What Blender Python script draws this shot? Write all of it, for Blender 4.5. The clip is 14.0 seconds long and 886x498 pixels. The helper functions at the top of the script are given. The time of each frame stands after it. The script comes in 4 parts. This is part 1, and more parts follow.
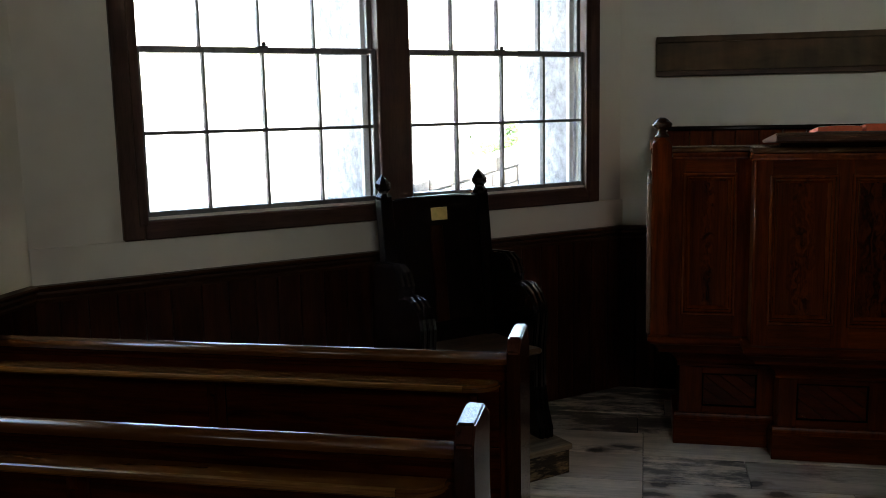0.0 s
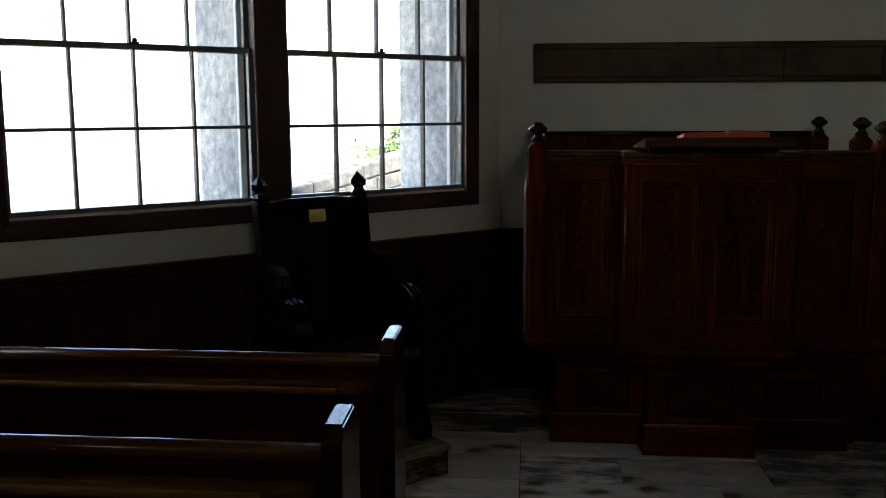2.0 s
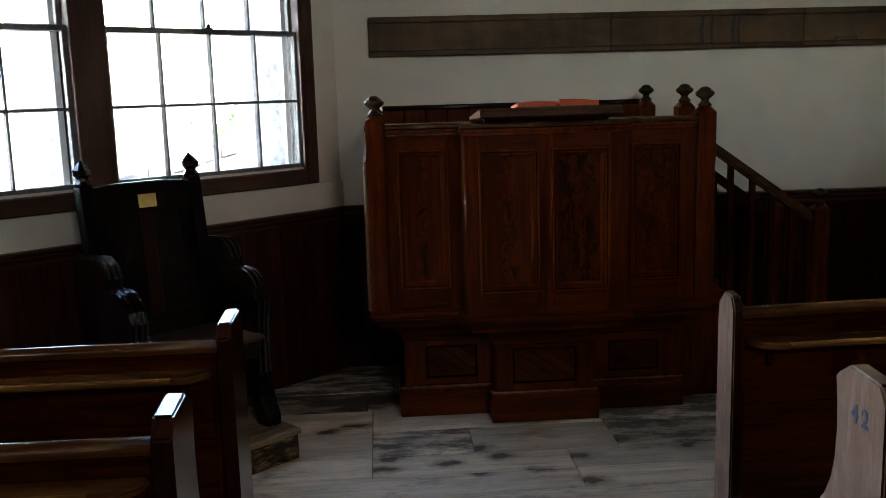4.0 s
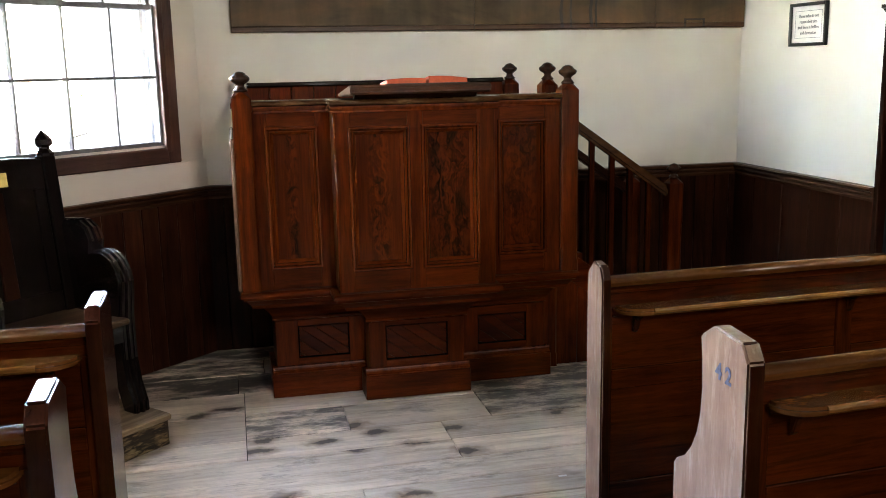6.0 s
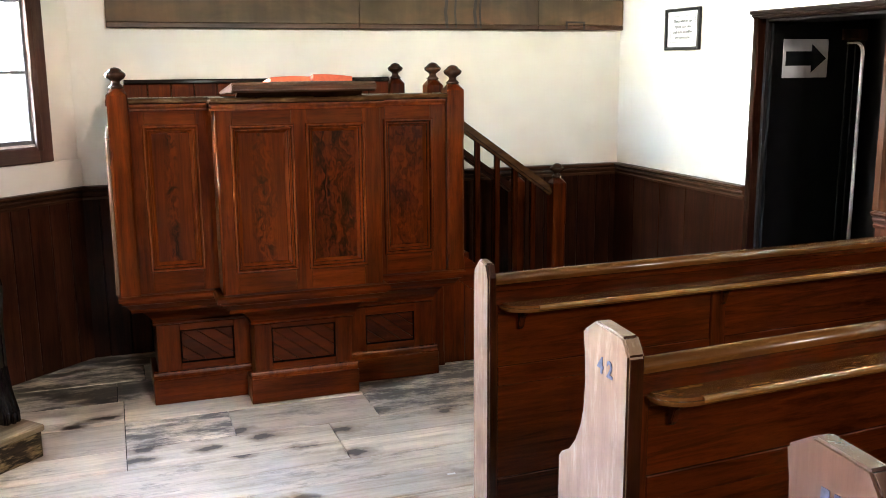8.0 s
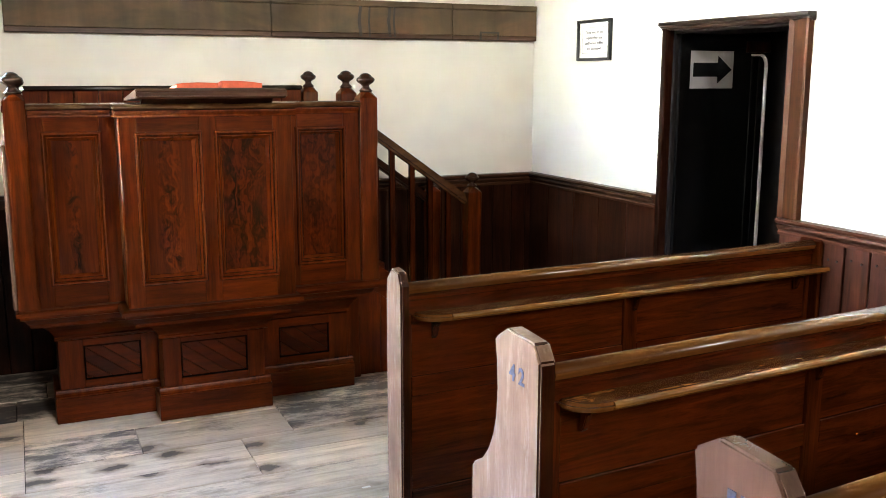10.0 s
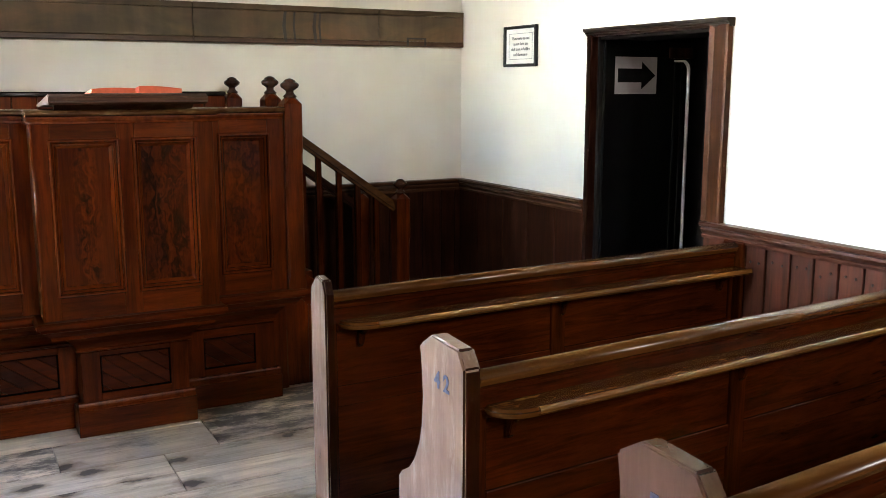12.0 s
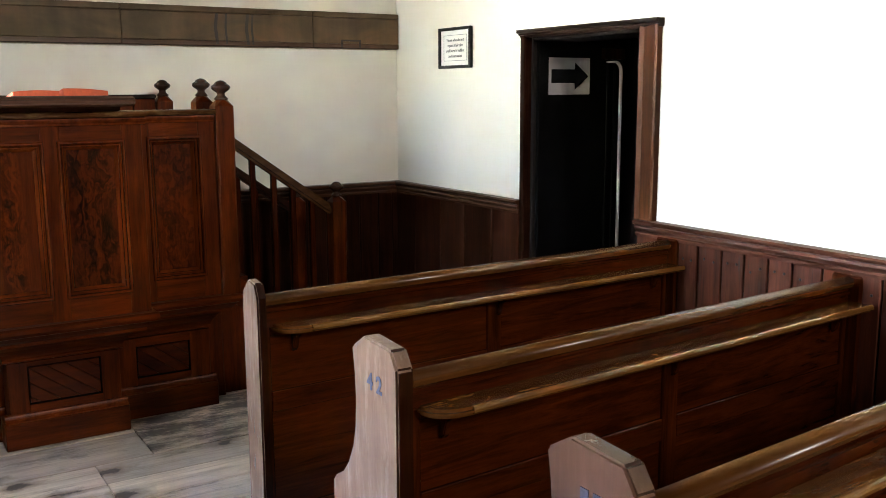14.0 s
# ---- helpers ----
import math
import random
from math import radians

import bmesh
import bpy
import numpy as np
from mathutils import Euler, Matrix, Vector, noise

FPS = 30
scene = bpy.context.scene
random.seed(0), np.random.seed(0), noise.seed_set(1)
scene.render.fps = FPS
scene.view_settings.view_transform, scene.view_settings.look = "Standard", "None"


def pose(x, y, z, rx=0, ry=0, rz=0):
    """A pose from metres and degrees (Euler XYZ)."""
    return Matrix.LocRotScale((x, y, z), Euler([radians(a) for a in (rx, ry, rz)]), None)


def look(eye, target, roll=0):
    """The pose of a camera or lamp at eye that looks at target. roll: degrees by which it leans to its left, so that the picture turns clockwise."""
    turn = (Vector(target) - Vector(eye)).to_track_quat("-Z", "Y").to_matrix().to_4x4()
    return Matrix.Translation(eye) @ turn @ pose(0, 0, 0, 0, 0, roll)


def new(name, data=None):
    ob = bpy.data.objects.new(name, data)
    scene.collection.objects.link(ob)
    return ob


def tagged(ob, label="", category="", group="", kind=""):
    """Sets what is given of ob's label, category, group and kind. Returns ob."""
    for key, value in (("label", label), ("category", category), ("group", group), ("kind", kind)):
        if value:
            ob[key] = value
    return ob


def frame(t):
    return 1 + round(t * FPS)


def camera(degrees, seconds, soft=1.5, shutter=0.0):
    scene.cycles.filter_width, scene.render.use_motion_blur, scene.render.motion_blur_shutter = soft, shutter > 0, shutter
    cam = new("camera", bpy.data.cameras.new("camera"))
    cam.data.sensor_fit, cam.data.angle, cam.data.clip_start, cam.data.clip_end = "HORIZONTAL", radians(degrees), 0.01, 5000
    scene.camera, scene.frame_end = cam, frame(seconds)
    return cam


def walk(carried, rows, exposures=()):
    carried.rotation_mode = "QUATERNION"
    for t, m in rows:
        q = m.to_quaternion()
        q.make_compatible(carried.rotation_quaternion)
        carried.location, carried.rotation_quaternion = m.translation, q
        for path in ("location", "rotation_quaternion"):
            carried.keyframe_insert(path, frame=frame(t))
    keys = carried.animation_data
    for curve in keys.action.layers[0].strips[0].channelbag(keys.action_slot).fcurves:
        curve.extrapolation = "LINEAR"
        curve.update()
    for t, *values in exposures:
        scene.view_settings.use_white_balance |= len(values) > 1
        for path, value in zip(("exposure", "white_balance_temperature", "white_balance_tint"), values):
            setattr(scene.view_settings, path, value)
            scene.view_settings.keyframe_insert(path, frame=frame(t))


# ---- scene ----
cam = camera(50.60, 14.0, soft=0.8)
PATH = [
    (0, pose(-0.083, -0.068, 1.761, 81.39, 1.16, 12.00)),
    (0.5, pose(-0.076, -0.070, 1.763, 81.38, 0.92, 10.77)),
    (1, pose(-0.065, -0.071, 1.759, 81.59, 0.70, 9.77)),
    (1.5, pose(-0.048, -0.061, 1.753, 81.80, 0.41, 7.49)),
    (2, pose(-0.032, -0.054, 1.747, 81.60, 0.22, 5.33)),
    (2.5, pose(-0.017, -0.041, 1.743, 81.44, 0.54, 3.33)),
    (3, pose(-0.001, -0.022, 1.732, 80.82, 1.15, 0.41)),
    (3.5, pose(0.009, -0.008, 1.723, 80.63, 1.49, -1.73)),
    (4, pose(0.016, -0.000, 1.717, 80.28, 1.58, -4.01)),
    (6.5, pose(-0.053, -0.006, 1.698, 78.73, 0.87, -14.90)),
    (7, pose(-0.048, 0.002, 1.697, 78.76, 0.68, -17.04)),
    (7.5, pose(-0.040, 0.002, 1.695, 78.86, 0.68, -18.24)),
    (8, pose(-0.032, 0.004, 1.691, 78.91, 0.40, -19.41)),
    (10.5, pose(0.020, 0.039, 1.666, 79.85, -0.07, -25.34)),
    (11, pose(0.031, 0.045, 1.663, 80.02, -0.09, -26.32)),
    (11.5, pose(0.045, 0.048, 1.658, 80.03, 0.01, -27.35)),
    (12, pose(0.056, 0.054, 1.656, 80.13, -0.01, -28.34)),
    (12.5, pose(0.065, 0.052, 1.652, 80.39, 0.11, -28.94)),
    (13, pose(0.077, 0.052, 1.646, 80.43, 0.22, -29.90)),
    (13.5, pose(0.086, 0.053, 1.642, 80.42, 0.31, -30.99)),
    (14, pose(0.091, 0.052, 1.641, 80.37, 0.30, -31.93)),
]
EXPOSURES = [(0.0, 4.55, 7500, 10), (0.8, 4.2, 7500, 10), (1.5, 3.75, 7400, 10), (2.5, 3.4, 7400, 10), (3.0, 3.65, 7400, 10), (3.5, 4.35, 7400, 11), (4.2, 5.3, 7400, 12),
             (6.3, 7.0, 7800, 16), (7.5, 7.6, 7800, 16), (8.2, 7.7, 7800, 16), (10.3, 7.5, 7800, 16), (11.0, 7.1, 7800, 16), (14.0, 6.85, 7800, 16)]
walk(cam, PATH, EXPOSURES)
SKY = 0.15
BACK = 1.35


# ---- world and light ----
world = bpy.data.worlds.new("sky")
scene.world = world
world.use_nodes = True
wn = world.node_tree.nodes
sky = wn.new("ShaderNodeTexSky")
sky.sky_type, sky.sun_disc = "NISHITA", False
sky.sun_elevation, sky.sun_rotation = radians(55), radians(150)
sky.air_density, sky.dust_density, sky.ozone_density = 1.0, 1.0, 1.0
wn["Background"].inputs["Strength"].default_value = SKY
world.node_tree.links.new(sky.outputs["Color"], wn["Background"].inputs["Color"])
sun = new("sun", bpy.data.lights.new("sun", "SUN"))
sun.data.energy, sun.data.angle, sun.data.color = 2.0, radians(3), (1.0, 0.95, 0.88)
sun.matrix_world = look((2.0, -3.46, 9.31), (0, 0, 3.6))
# daylight in the opening of the high window at the back of the room
back_light = new("back_window_daylight", bpy.data.lights.new("back_window_daylight", "AREA"))
back_light.data.shape, back_light.data.size, back_light.data.size_y = "RECTANGLE", 0.94, 1.24
back_light.data.energy, back_light.data.color = BACK, (0.84, 0.92, 1.0)
back_light.matrix_world = look((1.45, -3.26, 3.60), (1.45, 4.0, 3.60))


# ---- materials ----
class Nodes:
    """A material under construction."""

    def __init__(self, name):
        self.mat = bpy.data.materials.new(name)
        self.mat.use_nodes = True
        self.n, self.l = self.mat.node_tree.nodes, self.mat.node_tree.links
        self.bsdf = self.n["Principled BSDF"]

    def add(self, kind, **values):
        node = self.n.new("ShaderNode" + kind)
        for k, v in values.items():
            node.inputs[k].default_value = v
        return node

    def join(self, a, out, b, inp):
        self.l.new(a.outputs[out], b.inputs[inp])

    def coords(self, scale, shift=True):
        tc = self.add("TexCoord")
        mp = self.add("Mapping")
        mp.inputs["Scale"].default_value = scale
        self.join(tc, "Object", mp, "Vector")
        if shift:
            info = self.add("ObjectInfo")
            mul = self.n.new("ShaderNodeMath")
            mul.operation = "MULTIPLY"
            mul.inputs[1].default_value = 37.0
            self.l.new(info.outputs["Random"], mul.inputs[0])
            self.l.new(mul.outputs[0], mp.inputs["Location"])
        return mp

    def noise(self, vec, scale, detail=5.0, rough=0.6, distortion=0.0):
        nz = self.add("TexNoise", Scale=scale, Detail=detail, Roughness=rough, Distortion=distortion)
        self.join(vec, "Vector", nz, "Vector")
        return nz

    def ramp(self, src, out, stops):
        r = self.add("ValToRGB")
        els = r.color_ramp.elements
        while len(els) < len(stops):
            els.new(0.5)
        for e, (p, c) in zip(els, stops):
            e.position, e.color = p, (*c, 1) if len(c) == 3 else c
        self.l.new(src.outputs[out], r.inputs["Fac"])
        return r

    def mix(self, a, b, fac, blend="MIX"):
        """a, b: output sockets or colours; fac: socket or number."""
        m = self.n.new("ShaderNodeMix")
        m.data_type, m.blend_type = "RGBA", blend
        for sock, v in ((m.inputs[6], a), (m.inputs[7], b)):
            if isinstance(v, tuple):
                sock.default_value = (*v, 1)
            else:
                self.l.new(v, sock)
        if isinstance(fac, (int, float)):
            m.inputs[0].default_value = fac
        else:
            self.l.new(fac, m.inputs[0])
        return m.outputs[2]

    def bump(self, src, strength, distance=0.002):
        b = self.add("Bump", Strength=strength, Distance=distance)
        self.l.new(src, b.inputs["Height"])
        self.l.new(b.outputs["Normal"], self.bsdf.inputs["Normal"])

    def finish(self, colour, rough=None, **values):
        if isinstance(colour, tuple):
            self.bsdf.inputs["Base Color"].default_value = (*colour, 1)
        else:
            self.l.new(colour, self.bsdf.inputs["Base Color"])
        if rough is not None:
            if isinstance(rough, (int, float)):
                self.bsdf.inputs["Roughness"].default_value = rough
            else:
                self.l.new(rough, self.bsdf.inputs["Roughness"])
        for k, v in values.items():
            self.bsdf.inputs[k].default_value = v
        return self.mat


def wood(name, dark, light, axis="x", rough=0.35, figure=0.5, contrast=(0.3, 0.7), wear=None, bump=0.06, spec=0.2, wear_at=(0.62, 0.72), pores=0.38):
    k = Nodes(name)
    scale = {"x": (1.2, 16, 16), "y": (16, 1.2, 16), "z": (16, 16, 1.2)}[axis]
    vec = k.coords(scale)
    grain = k.noise(vec, 1.6, 8, 0.65, figure)
    col = k.ramp(grain, "Fac", [(contrast[0], dark), (contrast[1], light)]).outputs["Color"]
    plain = k.coords((1, 1, 1))
    blot = k.noise(plain, 3.5, 4, 0.6)
    shade = k.ramp(blot, "Fac", [(0.3, (0.68, 0.65, 0.63)), (0.7, (1.12, 1.1, 1.08))]).outputs["Color"]
    col = k.mix(col, shade, 1.0, "MULTIPLY")
    fine = k.noise(vec, 9.0, 4, 0.7)
    flecks = k.ramp(fine, "Fac", [(0.36, (0.45, 0.42, 0.4)), (0.5, (1, 1, 1))]).outputs["Color"]
    col = k.mix(col, flecks, pores, "MULTIPLY")
    each = k.ramp(k.add("ObjectInfo"), "Random", [(0.0, (0.82, 0.81, 0.80)), (1.0, (1.14, 1.13, 1.12))]).outputs["Color"]
    col = k.mix(col, each, 1.0, "MULTIPLY")
    if wear:
        patches = k.noise(k.coords((5, 18, 18) if axis == "x" else (24, 24, 3.5)), 1.3, 9, 0.72)
        fac = k.ramp(patches, "Fac", [(wear_at[0], (0, 0, 0)), (wear_at[1], (1, 1, 1))]).outputs["Color"]
        col = k.mix(col, wear, fac)
    rr = rough
    k.bump(grain.outputs["Fac"], bump)
    k.bsdf.inputs["Specular IOR Level"].default_value = spec
    return k.finish(col, rr)


def plain(name, colour, rough=0.6, metal=0.0, vary=0.12, scale=14.0, bump=0.1, spec=0.4):
    k = Nodes(name)
    nz = k.noise(k.coords((1, 1, 1)), scale, 5, 0.6)
    lo = tuple(c * (1 - vary) for c in colour)
    hi = tuple(min(1, c * (1 + vary)) for c in colour)
    col = k.ramp(nz, "Fac", [(0.3, lo), (0.7, hi)]).outputs["Color"]
    k.bump(nz.outputs["Fac"], bump)
    k.bsdf.inputs["Metallic"].default_value = metal
    k.bsdf.inputs["Specular IOR Level"].default_value = spec
    return k.finish(col, rough)


def figured(name, centre, half, tones, wild=1.0):
    """Pine panel whose dark swirling figure runs up a band at centre; half: the band's half width in metres."""
    k = Nodes(name)
    vec = k.coords((11 * wild, 11 * wild, 3.4 * wild))
    warp = k.noise(k.coords((5, 5, 3)), 1.5, 3, 0.6)
    add = k.n.new("ShaderNodeVectorMath")
    add.operation = "MULTIPLY_ADD"
    add.inputs[1].default_value = (3.4, 3.4, 3.4)
    k.l.new(warp.outputs["Color"], add.inputs[0])
    k.l.new(vec.outputs["Vector"], add.inputs[2])
    swirl = k.noise(add, 1.3, 7, 0.62, 1.2)
    wild_col = k.ramp(swirl, "Fac", [(0.36, tones[0]), (0.47, tones[1]), (0.60, tones[2])]).outputs["Color"]
    straight = k.noise(k.coords((26, 26, 1.3)), 1.6, 6, 0.6, 0.3)
    plain_col = k.ramp(straight, "Fac", [(0.3, (0.050, 0.0080, 0.0015)), (0.7, (0.100, 0.0164, 0.0027))]).outputs["Color"]
    # the band, with a ragged edge
    sep = k.add("SeparateXYZ")
    k.join(k.add("TexCoord"), "Object", sep, "Vector")
    away = k.n.new("ShaderNodeMath")
    away.operation = "SUBTRACT"
    away.inputs[1].default_value = centre
    k.l.new(sep.outputs["X"], away.inputs[0])
    size = k.n.new("ShaderNodeMath")
    size.operation = "ABSOLUTE"
    k.l.new(away.outputs[0], size.inputs[0])
    ragged = k.n.new("ShaderNodeMath")
    ragged.operation = "MULTIPLY_ADD"
    ragged.inputs[1].default_value = half * 1.3
    k.l.new(k.noise(k.coords((9, 9, 4)), 1.5, 5, 0.6).outputs["Fac"], ragged.inputs[0])
    k.l.new(size.outputs[0], ragged.inputs[2])
    ratio = k.n.new("ShaderNodeMath")
    ratio.operation = "DIVIDE"
    ratio.inputs[1].default_value = half * 2
    k.l.new(ragged.outputs[0], ratio.inputs[0])
    band = k.ramp(ratio, 0, [(0.50, (1, 1, 1)), (0.85, (0, 0, 0))]).outputs["Color"]
    col = k.mix(plain_col, wild_col, band)
    fine = k.noise(k.coords((60, 60, 3)), 2.0, 4, 0.7)
    col = k.mix(col, k.ramp(fine, "Fac", [(0.35, (0.6, 0.55, 0.5)), (0.6, (1.1, 1.1, 1.1))]).outputs["Color"], 0.6, "MULTIPLY")
    k.bump(swirl.outputs["Fac"], 0.06)
    return k.finish(col, 0.24, **{"Specular IOR Level": 0.12})


def plaster_paint():
    k = Nodes("limewashed_plaster")
    vec = k.coords((1, 1, 1), False)
    big = k.noise(vec, 1.1, 4, 0.55)
    small = k.noise(vec, 38, 6, 0.65)
    trowel = k.noise(vec, 6, 3, 0.5, 0.4)
    col = k.ramp(big, "Fac", [(0.3, (0.750, 0.705, 0.600)), (0.72, (0.81, 0.772, 0.672))]).outputs["Color"]
    spots = k.ramp(k.noise(vec, 9, 6, 0.75), "Fac", [(0.30, (0.80, 0.78, 0.74)), (0.40, (1, 1, 1))]).outputs["Color"]
    col = k.mix(col, spots, 0.2, "MULTIPLY")
    h = k.mix(small.outputs["Fac"], trowel.outputs["Fac"], 0.6)
    k.bump(h, 0.16, 0.004)
    return k.finish(col, 0.75)


def floor_wood(name, soot, shift):
    k = Nodes(name)
    vec = k.coords((0.9, 20, 20))
    grain = k.noise(vec, 1.7, 9, 0.66, 0.6)
    col = k.ramp(grain, "Fac", [(0.26, (0.52, 0.405, 0.305)), (0.48, (0.76, 0.645, 0.530)), (0.75, (0.88, 0.785, 0.675))]).outputs["Color"]
    info = k.add("ObjectInfo")
    tone = k.ramp(info, "Random", [(0.0, (0.74, 0.73, 0.72)), (1.0, (1.12, 1.09, 1.05))]).outputs["Color"]
    col = k.mix(col, tone, 1.0, "MULTIPLY")
    # worn and dirty stretches
    drift = k.noise(k.coords((1.1, 3.0, 1)), 1.6, 7, 0.7)
    col = k.mix(col, k.ramp(drift, "Fac", [(0.34, (0.60, 0.58, 0.56)), (0.58, (1.06, 1.05, 1.04))]).outputs["Color"], 0.85, "MULTIPLY")
    # knots: a dark heart and a brown ring, long with the grain
    vor = k.add("TexVoronoi", Scale=3.1)
    vor.voronoi_dimensions = "2D"
    bent = k.n.new("ShaderNodeVectorMath")
    bent.operation = "MULTIPLY_ADD"
    bent.inputs[1].default_value = (0.14, 0.14, 0.0)
    k.l.new(k.noise(k.coords((1, 1, 1)), 9.0, 3, 0.6).outputs["Color"], bent.inputs[0])
    k.l.new(k.coords((0.62, 1.25, 1.0)).outputs["Vector"], bent.inputs[2])
    k.join(bent, "Vector", vor, "Vector")
    some = k.ramp(k.noise(k.coords((1, 1, 1)), 1.9, 2, 0.5), "Fac", [(0.44, (0, 0, 0)), (0.48, (1, 1, 1))]).outputs["Color"]
    halo = k.ramp(vor, "Distance", [(0.12, (0.8,) * 3), (0.25, (0, 0, 0))]).outputs["Color"]
    col = k.mix(col, (0.25, 0.165, 0.110), k.mix(halo, some, 1.0, "MULTIPLY"))
    heart = k.ramp(vor, "Distance", [(0.085, (0.92,) * 3), (0.125, (0, 0, 0))]).outputs["Color"]
    col = k.mix(col, (0.055, 0.036, 0.027), k.mix(heart, some, 1.0, "MULTIPLY"))
    # old stains, and on the dark boards the floor's shade as well
    stain = k.noise(k.coords((0.9, 2.4, 1)), 2.2, 8, 0.75)
    fac = k.ramp(stain, "Fac", [(0.55 + shift, (0, 0, 0)), (0.66 + shift, (soot,) * 3)]).outputs["Color"]
    col = k.mix(col, (0.060, 0.051, 0.044), fac)
    scr = k.noise(k.coords((1.2, 60, 60)), 2.5, 4, 0.7)
    col = k.mix(col, k.ramp(scr, "Fac", [(0.36, (0.6, 0.58, 0.55)), (0.5, (1, 1, 1))]).outputs["Color"], 0.3, "MULTIPLY")
    rr = k.ramp(grain, "Fac", [(0.3, (0.36,) * 3), (0.7, (0.56,) * 3)]).outputs["Color"]
    k.bump(k.mix(grain.outputs["Fac"], scr.outputs["Fac"], 0.5), 0.2, 0.003)
    return k.finish(col, rr)


def stone_mat(name, dark, light, scale=9.0, bump=0.7):
    k = Nodes(name)
    vec = k.coords((1, 1, 1))
    a = k.noise(vec, scale, 9, 0.72, 0.3)
    b = k.noise(vec, 1.6, 3, 0.5)
    col = k.ramp(a, "Fac", [(0.32, dark), (0.68, light)]).outputs["Color"]
    col = k.mix(col, k.ramp(b, "Fac", [(0.35, (0.6, 0.6, 0.62)), (0.65, (1.1, 1.08, 1.02))]).outputs["Color"], 0.9, "MULTIPLY")
    k.bump(a.outputs["Fac"], bump, 0.02)
    return k.finish(col, 0.9)


def mural_mat():
    k = Nodes("faded_varnished_painting")
    v = k.coords((0.9, 3, 2.2), False)
    a = k.noise(v, 2.2, 5, 0.6, 0.5)
    col = k.ramp(a, "Fac", [(0.3, (0.055, 0.038, 0.022)), (0.5, (0.10, 0.067, 0.040)), (0.66, (0.15, 0.088, 0.049)), (0.8, (0.22, 0.095, 0.045))]).outputs["Color"]
    b = k.noise(k.coords((7, 1, 1), False), 1.5, 4, 0.6)
    col = k.mix(col, k.ramp(b, "Fac", [(0.35, (0.7, 0.7, 0.66)), (0.7, (1.15, 1.1, 1.05))]).outputs["Color"], 0.8, "MULTIPLY")
    k.bump(a.outputs["Fac"], 0.1)
    return k.finish(col, 0.45, **{"Specular IOR Level": 0.12})


def glass_mat():
    k = Nodes("old_window_glass")
    nz = k.noise(k.coords((1, 1, 1)), 5, 2, 0.5)
    k.bump(nz.outputs["Fac"], 0.05, 0.002)
    return k.finish((0.97, 0.985, 0.98), 0.0, **{"Transmission Weight": 1.0, "IOR": 1.05})


M_PLASTER = plaster_paint()
M_FLOOR = floor_wood("bare_scrubbed_floorboard", 0.66, 0.01)
M_FLOOR_DARK = floor_wood("shaded_and_stained_floorboard", 0.9, -0.12)
M_PULPIT = wood("stained_pine_pulpit", (0.036, 0.0054, 0.0010), (0.140, 0.0224, 0.0030), "z", 0.28, 0.4, (0.30, 0.66), spec=0.08, bump=0.12, pores=0.5)
M_PULPIT_X = wood("stained_pine_pulpit_rail", (0.036, 0.0054, 0.0010), (0.140, 0.0224, 0.0030), "x", 0.28, 0.4, (0.30, 0.66), spec=0.08, bump=0.12, pores=0.5)
DARK, RUST, GLOW = (0.012, 0.0026, 0.0010), (0.055, 0.0088, 0.0018), (0.110, 0.0185, 0.0030)
M_FIGURED = [figured("pine_with_dark_streak", -0.585, 0.035, (DARK, RUST, GLOW)),
             figured("pine_with_burr_figure", -0.185, 0.060, ((0.020, 0.0040, 0.0012), (0.055, 0.0092, 0.0018), GLOW), 1.5),
             figured("pine_with_dark_knots", 0.145, 0.150, (DARK, (0.030, 0.0052, 0.0013), (0.082, 0.0140, 0.0025)), 1.3),
             figured("pine_with_cloudy_figure", 0.555, 0.150, ((0.034, 0.0058, 0.0014), (0.072, 0.0116, 0.0021), (0.118, 0.0185, 0.0029)), 0.5)]
M_DIAG = wood("diagonal_board", (0.030, 0.0050, 0.0012), (0.108, 0.0175, 0.0030), "x", 0.3, 0.5, spec=0.1, contrast=(0.35, 0.65))
M_PEW = wood("varnished_pew_pine", (0.014, 0.0024, 0.0006), (0.094, 0.0162, 0.0030), "x", 0.2, 0.9, (0.28, 0.75), spec=0.09)
M_PEW_Z = wood("varnished_pew_stile", (0.012, 0.0021, 0.0006), (0.084, 0.0150, 0.0029), "z", 0.2, 0.5, (0.28, 0.75), spec=0.09)
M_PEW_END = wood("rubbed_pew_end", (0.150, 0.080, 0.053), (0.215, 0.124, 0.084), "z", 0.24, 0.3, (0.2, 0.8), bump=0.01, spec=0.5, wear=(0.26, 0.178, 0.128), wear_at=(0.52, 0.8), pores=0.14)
# pew-end wood darkened for the nearest right end, which stands in shade
M_PEW_END_MID = wood("half_shaded_pew_end", (0.050, 0.0195, 0.0118), (0.088, 0.0375, 0.0240), "z", 0.26, 0.3, (0.2, 0.8), bump=0.006, spec=0.22, pores=0.2)
# pew varnish darkened for the edge faces turned from the window
M_PEW_EDGE = wood("shaded_varnish_pew_edge", (0.010, 0.0026, 0.0010), (0.040, 0.0105, 0.0036), "z", 0.2, 0.5, (0.25, 0.75), spec=0.12)
M_PEW_TOP = wood("hand_worn_pew_rail", (0.070, 0.0215, 0.0046), (0.145, 0.0520, 0.0118), "x", 0.25, 0.3, (0.2, 0.8), wear_at=(0.58, 0.85), wear=(0.21, 0.098, 0.026), spec=0.55, bump=0.006, pores=0.15)
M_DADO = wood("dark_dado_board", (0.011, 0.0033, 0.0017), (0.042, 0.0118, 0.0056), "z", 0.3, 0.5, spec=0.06)
